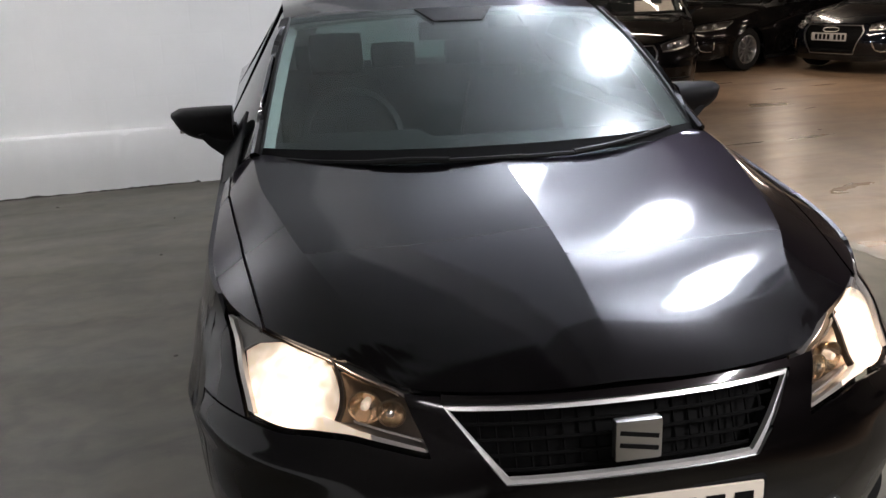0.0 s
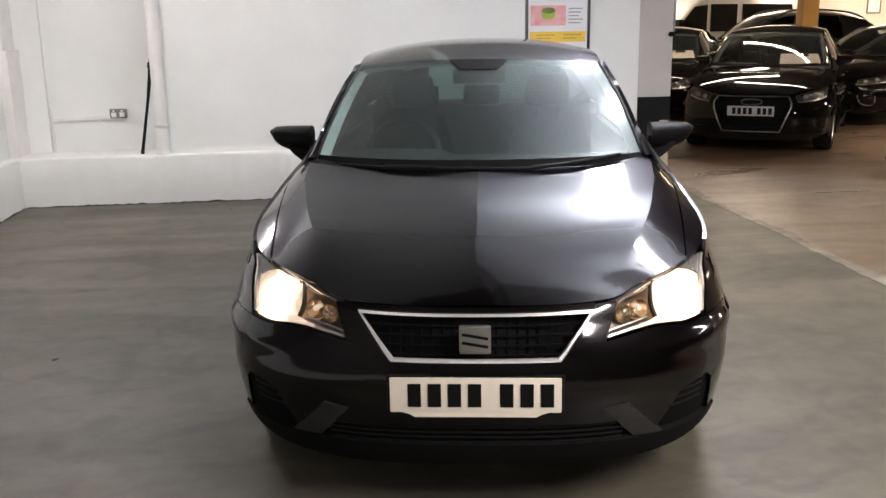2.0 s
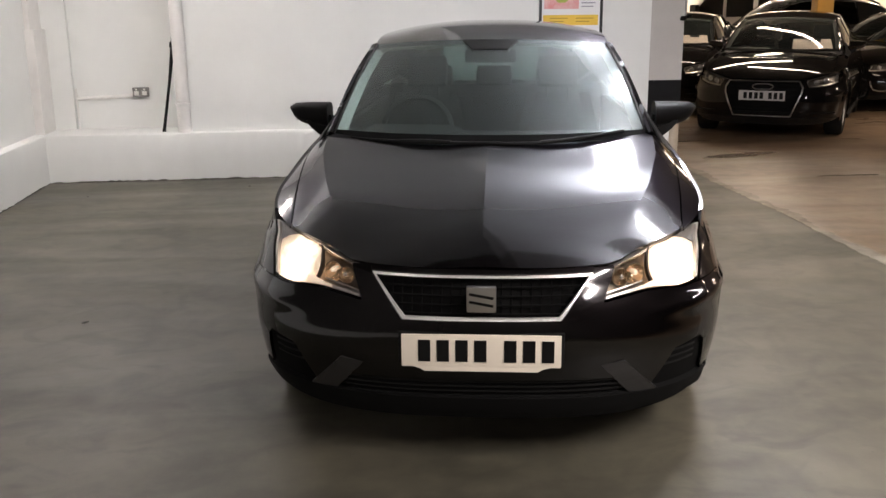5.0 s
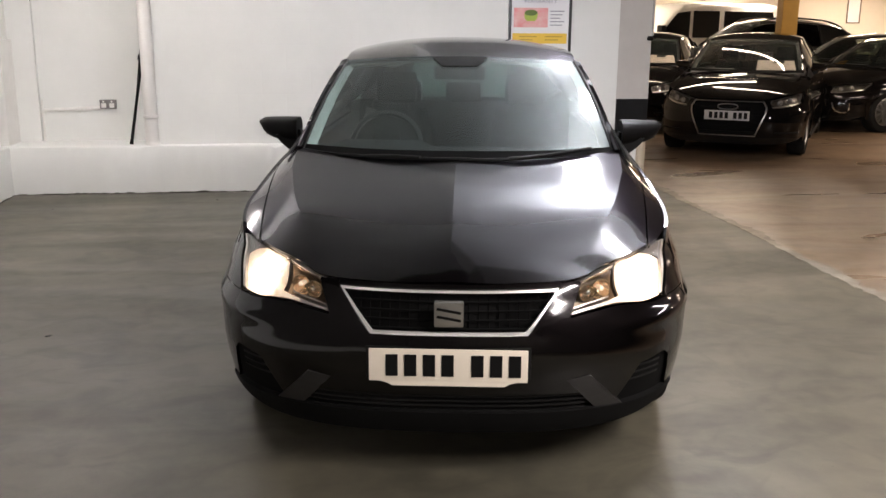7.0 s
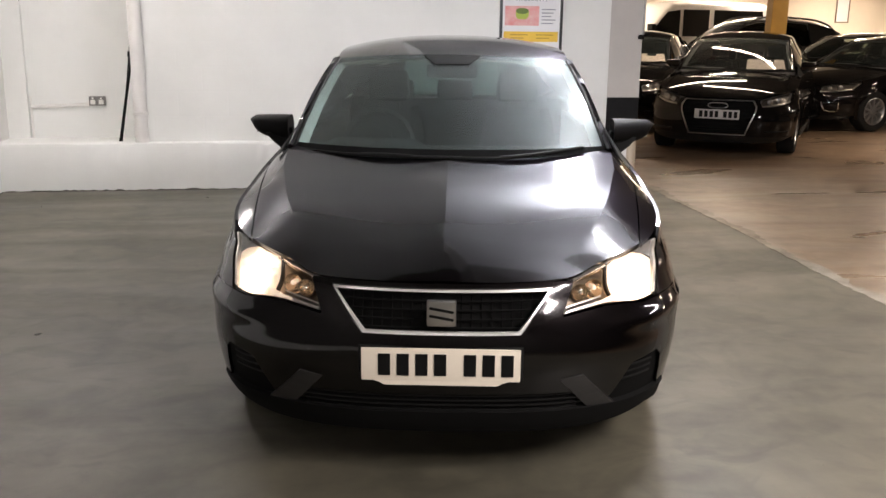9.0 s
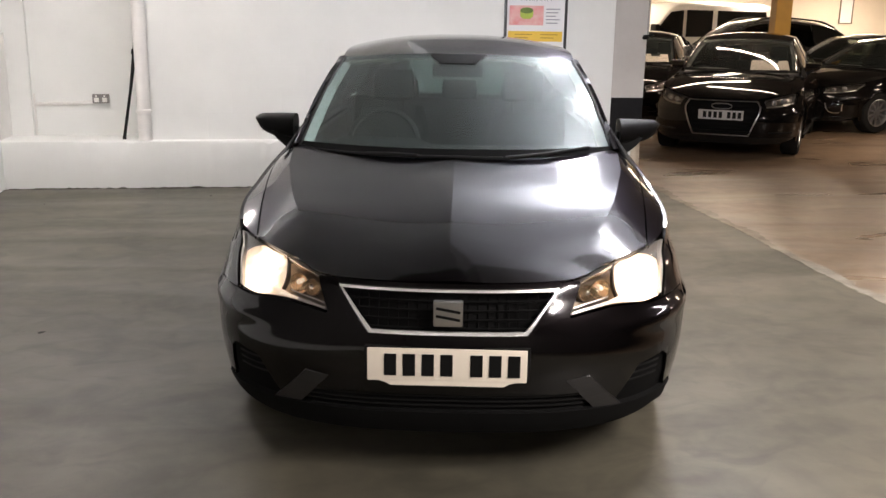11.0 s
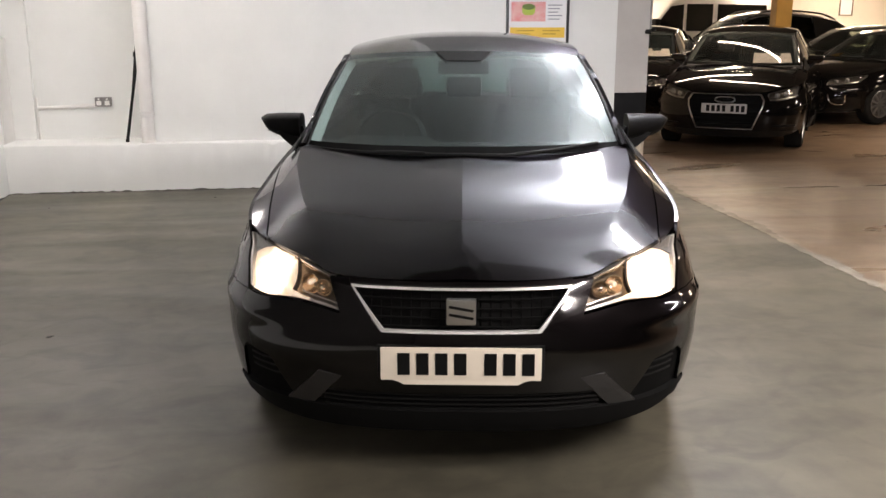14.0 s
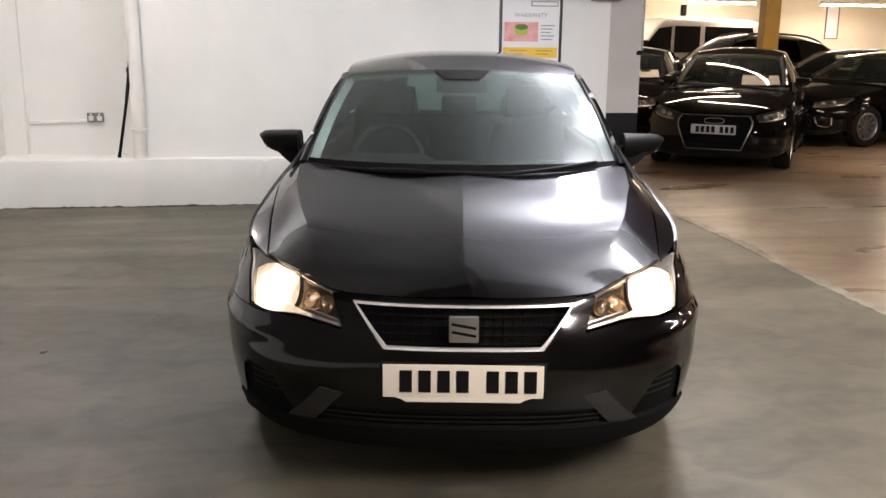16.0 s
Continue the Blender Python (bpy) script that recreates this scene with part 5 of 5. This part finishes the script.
def make_van(m):
    """A white passenger van: slab sides, raked screen, dark side windows, steel wheels. x along its length, nose at 0."""
    v = thing("van", m, "white passenger van with dark side windows", "van", "parked cars")
    prof = [(0.02, 0.30), (0.0, 0.55), (0.06, 0.85), (0.30, 1.02), (0.95, 1.16), (1.62, 1.78), (1.85, 1.90), (2.4, 1.95), (4.4, 1.94), (4.85, 1.88), (4.95, 1.2), (4.95, 0.45), (4.85, 0.28)]
    rows = []
    for yy, k in ((0.0, 0.94), (0.03, 0.975), (0.12, 1.0), (0.95, 1.012), (1.78, 1.0), (1.87, 0.975), (1.90, 0.94)):
        rows.append([(2.5 + (x - 2.5) * (0.99 + 0.01 * k), yy, 0.28 + (z - 0.28) * k) for x, z in prof])
    n = len(prof)
    pts = [p_ for r in rows for p_ in r]
    faces = [[i * n + j, i * n + (j + 1) % n, (i + 1) * n + (j + 1) % n, (i + 1) * n + j] for i in range(6) for j in range(n)]
    part("van_body", (pts, faces + [list(range(n)), list(range(6 * n, 7 * n))]), PAINT_WHITE, v)
    for yy in (-0.012, 1.892):
        for shape in ([(1.10, 1.22), (1.62, 1.72), (1.98, 1.76), (1.98, 1.20)], [(2.08, 1.20), (2.08, 1.77), (2.85, 1.77), (2.85, 1.20)], [(3.0, 1.20), (3.0, 1.77), (4.5, 1.76), (4.62, 1.22)]):
            part("side_window", prism(shape, yy, yy + 0.02), GLOSS_BLACK, v, "dark side window")
        for xx in (1.02, 2.03, 2.92):
            part("door_seam", box(xx - 0.004, xx + 0.004, yy + 0.006, yy + 0.018, 0.45, 1.15), TRIM, v, smooth=0)
        part("side_strip", box(0.4, 4.8, yy - 0.006, yy + 0.02, 0.62, 0.70, 0.006), TRIM, v)
    part("windscreen", sheet([[(0.99 + 0.60 * t, y_, 1.185 + 0.565 * t) for y_ in (0.14, 0.55, 0.95, 1.35, 1.76)] for t in (0.03, 0.5, 0.97)], 0.02), GLOSS_BLACK, v)
    part("van_bumper", box(-0.06, 0.25, 0.05, 1.85, 0.26, 0.55, 0.06), TRIM, v)
    for y_ in (0.25, 1.65):
        part("headlight", box(-0.02, 0.10, y_ - 0.16, y_ + 0.16, 0.68, 0.86, 0.03), SATIN, v)
    part("wing_mirror", box(1.02, 1.14, -0.24, -0.03, 1.22, 1.46, 0.03), TRIM, v)
    for a in (0.85, 3.95):
        for yy in (0.10, 1.80):
            w = part("wheel", moved(lathe([(0.0, -0.09), (0.20, -0.10), (0.30, -0.10), (0.33, -0.07), (0.33, 0.07), (0.30, 0.10), (0.20, 0.10), (0.0, 0.09)], 32, "y"), pose(a, yy, 0.33)), RUBBER, v)
            part("hub_cap", moved(lathe([(0.0, -0.112), (0.12, -0.110), (0.19, -0.098), (0.19, 0.098), (0.12, 0.110), (0.0, 0.112)], 24, "y"), pose(a, yy, 0.33)), ALLOY, w)


make_van(pose(3.35, 18.9, 0, 0, 0, 26) @ Matrix.Diagonal((1, 1, 1.09, 1)))
for nm, (x, y), turn, lab, pt, sc, gl, rl, cd in BACK:
    make_car(nm, pose(x, y, 0, 0, 0, turn), lab, pt, "other", False, sc, "xxxx xxx", gl, False, rl, cd)


# ---- things about the walls ----
def at_room(name, shape, mat, label, category, m=None, smooth=40):
    ob = part(name, shape, mat, None, label, smooth)
    ob.matrix_basis = ROOM if m is None else ROOM @ m
    return tagged(ob, category=category)


# soil pipe on the plinth
pipe = thing("wall_pipe", ROOM @ pose(1.235, 0.068, 0.44), "white painted upright pipe standing on the plinth", "pipe")
part("pipe_shaft", lathe([(0.060, 0.0), (0.060, HIGH - 0.44)], 24), PIPE_WHITE, pipe)
part("pipe_collar", lathe([(0.061, 0.245), (0.070, 0.25), (0.070, 0.275), (0.061, 0.28)], 24), PIPE_WHITE, pipe)
part("pipe_shoe", lathe([(0.066, 0.0), (0.066, 0.012), (0.064, 0.022), (0.061, 0.03)], 24), PIPE_WHITE, pipe)
# leaning pole
pole = thing("leaning_pole", ROOM @ pose(1.035, 0.13, 0.44), "thin black folded stand leaning against the pipe", "stand")
part("shaft", tube([(0, 0, 0.012), (0.07, 0.06, 0.45), (0.150, 0.14, 1.13)], 0.015, 8, 0.010), INK, pole)
part("side_leg", tube([(0.014, 0, 0.10), (0.085, 0.04, 0.50), (0.125, 0.10, 0.78)], 0.012, 8), INK, pole)
part("hinge", lathe([(0.0, 0.0), (0.021, 0.004), (0.021, 0.05), (0.0, 0.055)], 12), INK, pole).matrix_basis = pose(0.105, 0.10, 0.76, -5, 8)
part("foot", lathe([(0.0, 0.0), (0.018, 0.0), (0.016, 0.03), (0.0, 0.032)], 12), INK, pole)
# twin socket and its conduit
socket = thing("wall_socket", ROOM @ pose(0.788, 0.455, 0.785), "grey metal-clad twin power socket on the wall", "socket")
part("back_box", box(-0.074, 0.074, -0.040, 0.0, -0.043, 0.043, 0.006), STEEL, socket)
part("face_plate", box(-0.073, 0.073, -0.046, -0.041, -0.042, 0.042, 0.002), STEEL, socket)
for x in (-0.037, 0.037):
    part("outlet", box(x - 0.022, x + 0.022, -0.050, -0.0465, -0.030, 0.012, 0.003), PIPE_WHITE, socket)
    part("rocker", box(x - 0.008, x + 0.008, -0.053, -0.0465, 0.018, 0.034, 0.002), PIPE_WHITE, socket)
cond = thing("socket_conduit", ROOM @ pose(-0.055, 0.443, -0.022), "white painted cable conduit along the wall", "conduit")
part("run", tube([(0.245, 0, 0.752), (0.55, 0, 0.762), (0.766, 0, 0.772)], 0.018, 8), PIPE_WHITE, cond)
part("drop", tube([(0.245, 0, 0.45), (0.243, 0, 0.745), (0.242, 0, 0.85)], 0.010, 8), PIPE_WHITE, cond)
# boxed trunking at the corner
trunk = thing("corner_trunking", ROOM, "white painted boxed trunking in the wall corner", "trunking")
part("lower_box", box(-0.10, -0.02, 0.055, 0.40, 0.44, 1.38, 0.008), PIPE_WHITE, trunk)
part("upper_box", box(-0.10, -0.055, 0.075, 0.40, 1.38, HIGH, 0.008), PIPE_WHITE, trunk)
# pairs of dark cable clips under the lower ceiling
for u, v in ((5.17, -3.34), (5.06, -4.97)):
    clip = thing("cable_clip", ROOM @ pose(u, v, SOFFIT_Z, 0, 0, 25), "pair of small dark cable clips under the white ceiling", "clip", "cable clips")
    for x in (-0.045, 0.045):
        part("saddle", box(x - 0.016, x + 0.016, -0.04, 0.04, -0.05, 0, 0.006), INK, clip)
# framed poster
poster = thing("framed_poster", ROOM @ pose(4.87, 0.088, 1.50), "black framed printed warranty poster on the wall", "poster")
W2, H2 = 0.305, 0.43
for a, b, c, d in ((-W2, -W2 + 0.025, -H2, H2), (W2 - 0.025, W2, -H2, H2), (-W2 + 0.025, W2 - 0.025, H2 - 0.025, H2), (-W2 + 0.025, W2 - 0.025, -H2, -H2 + 0.025)):
    part("frame_bar", box(a, b, -0.028, 0, c, d, 0.004), FRAME_BLACK, poster)
sheet_ = part("paper", box(-W2 + 0.025, W2 - 0.025, -0.012, -0.002, -H2 + 0.025, H2 - 0.025), PAPER, poster, smooth=0)


def print_bar(parent, x0, x1, z0, z1, mat, name="print_bar", y=-0.0145):
    part(name, box(x0, x1, y, -0.0122, z0, z1), mat, parent, smooth=0)


print_bar(sheet_, -0.255, 0.075, 0.02, 0.20, PINK, "picture")
part("picture_lid", moved(lathe([(0.0, 0.0), (0.062, 0.0), (0.062, 0.003), (0.0, 0.003)], 24, "y"), pose(-0.09, -0.018, 0.155, 0, 0, 0) @ Matrix.Diagonal((1, 1, 0.45, 1))), GREEN, sheet_)
part("picture_bowl", prism([(-0.155, 0.15), (-0.15, 0.10), (-0.125, 0.078), (-0.055, 0.078), (-0.03, 0.10), (-0.025, 0.15)], -0.0165, -0.0146), LIME, sheet_, smooth=0)
for k in range(5):
    print_bar(sheet_, 0.10, 0.235 - 0.02 * (k % 3), 0.165 - 0.032 * k, 0.175 - 0.032 * k, GREYINK)
print_bar(sheet_, -0.265, 0.265, -0.13, -0.035, YELLOW_INK, "band")
for x0, x1, z in ((-0.20, -0.03, -0.07), (-0.20, -0.07, -0.10), (0.05, 0.22, -0.07), (0.05, 0.18, -0.10)):
    print_bar(sheet_, x0, x1, z, z + 0.009, material("brown_ink", (0.45, 0.27, 0.03), 0.6), "print_bar", -0.016)
print_bar(sheet_, -0.255, 0.26, -0.36, -0.17, PAPER)
print_bar(sheet_, 0.0, 0.265, 0.345, 0.395, GREYINK, "header_plate")
print_bar(sheet_, 0.012, 0.253, 0.355, 0.385, PAPER, "header_inner", -0.016)
words = bpy.data.curves.new("heading", "FONT")
words.body, words.size, words.align_x, words.extrude = "WARRANTY", 0.058, "CENTER", 0.0006
words.materials.append(GREYINK)
head = new("heading", words)
head.parent = sheet_
head.matrix_basis = pose(0.0, -0.0135, 0.245, 90)
# shelf bracket above, conduit and catch on the pillar, post at its foot
tray = at_room("cable_tray", join(box(5.20, 5.92, -0.02, 0.088, 1.935, 1.99, 0.006), box(5.45, 5.72, -0.05, 0.06, 1.905, 1.934, 0.006)), STEEL, "grey steel cable tray fixed across the wall", "cable tray")
pc = thing("pillar_conduit", ROOM @ pose(6.005, 0.12, 0), "dark conduit with a catch on the pillar edge", "conduit")
part("conduit_pipe", tube([(0, 0, 1.44), (0, 0, TOP)], 0.014, 8), STEEL, pc)
part("catch_arm", tube([(-0.035, -0.03, 1.425), (0.01, -0.02, 1.435), (0.05, -0.01, 1.45)], 0.016, 8), INK, pc)
part("catch_knob", lathe([(0.0, 0.0), (0.03, 0.004), (0.034, 0.025), (0.022, 0.045), (0.0, 0.048)], 14), INK, pc).matrix_basis = pose(-0.03, -0.03, 1.40)
at_room("bollard", lathe([(0.050, 0.0), (0.050, 0.60), (0.044, 0.62), (0.0, 0.625)], 20), POST, "cream painted round post beside the pillar", "bollard", pose(5.915, 0.04, 0))
far_frame = thing("wall_frame", ROOM @ pose(16.8, FAR - 0.003, 2.13), "dark framed notice on the cream wall", "frame")
for a, b, c, d in ((-0.19, -0.165, -0.45, 0.45), (0.165, 0.19, -0.45, 0.45), (-0.165, 0.165, 0.425, 0.45), (-0.165, 0.165, -0.45, -0.425)):
    part("frame_bar", box(a, b, -0.03, 0, c, d, 0.004), FAR_FRAME, far_frame)
part("notice", box(-0.165, 0.165, -0.012, -0.002, -0.425, 0.425), PAPER, far_frame, smooth=0)
at_room("wall_sensor", box(12.55, 12.67, FAR - 0.10, FAR - 0.002, 2.22, 2.50, 0.02), INK, "small black box on the cream wall", "sensor")

# scraps and scuffs on the floor
random.seed(11)
for k in range(16):
    u, v = random.uniform(0.4, 5.6), random.uniform(-8.0, -0.4)
    r = random.uniform(0.005, 0.013)
    n = random.randint(5, 8)
    ring = [(r * random.uniform(0.5, 1.3) * math.cos(2 * math.pi * i / n) * 1.6, r * random.uniform(0.5, 1.2) * math.sin(2 * math.pi * i / n)) for i in range(n)]
    pts = [(x, y, 0.0) for x, y in ring] + [(x * 0.7, y * 0.7, 0.004) for x, y in ring]
    ob = part("floor_scrap", (pts, [list(range(n)), list(range(n, 2 * n))] + [[i, (i + 1) % n, n + (i + 1) % n, n + i] for i in range(n)]), DUST, None, "small dark scrap of dirt lying on concrete", 0)
    ob.matrix_basis = ROOM @ pose(u, v, 0.0005, 0, 0, random.uniform(0, 360))
    tagged(ob, category="debris", group="floor scraps")
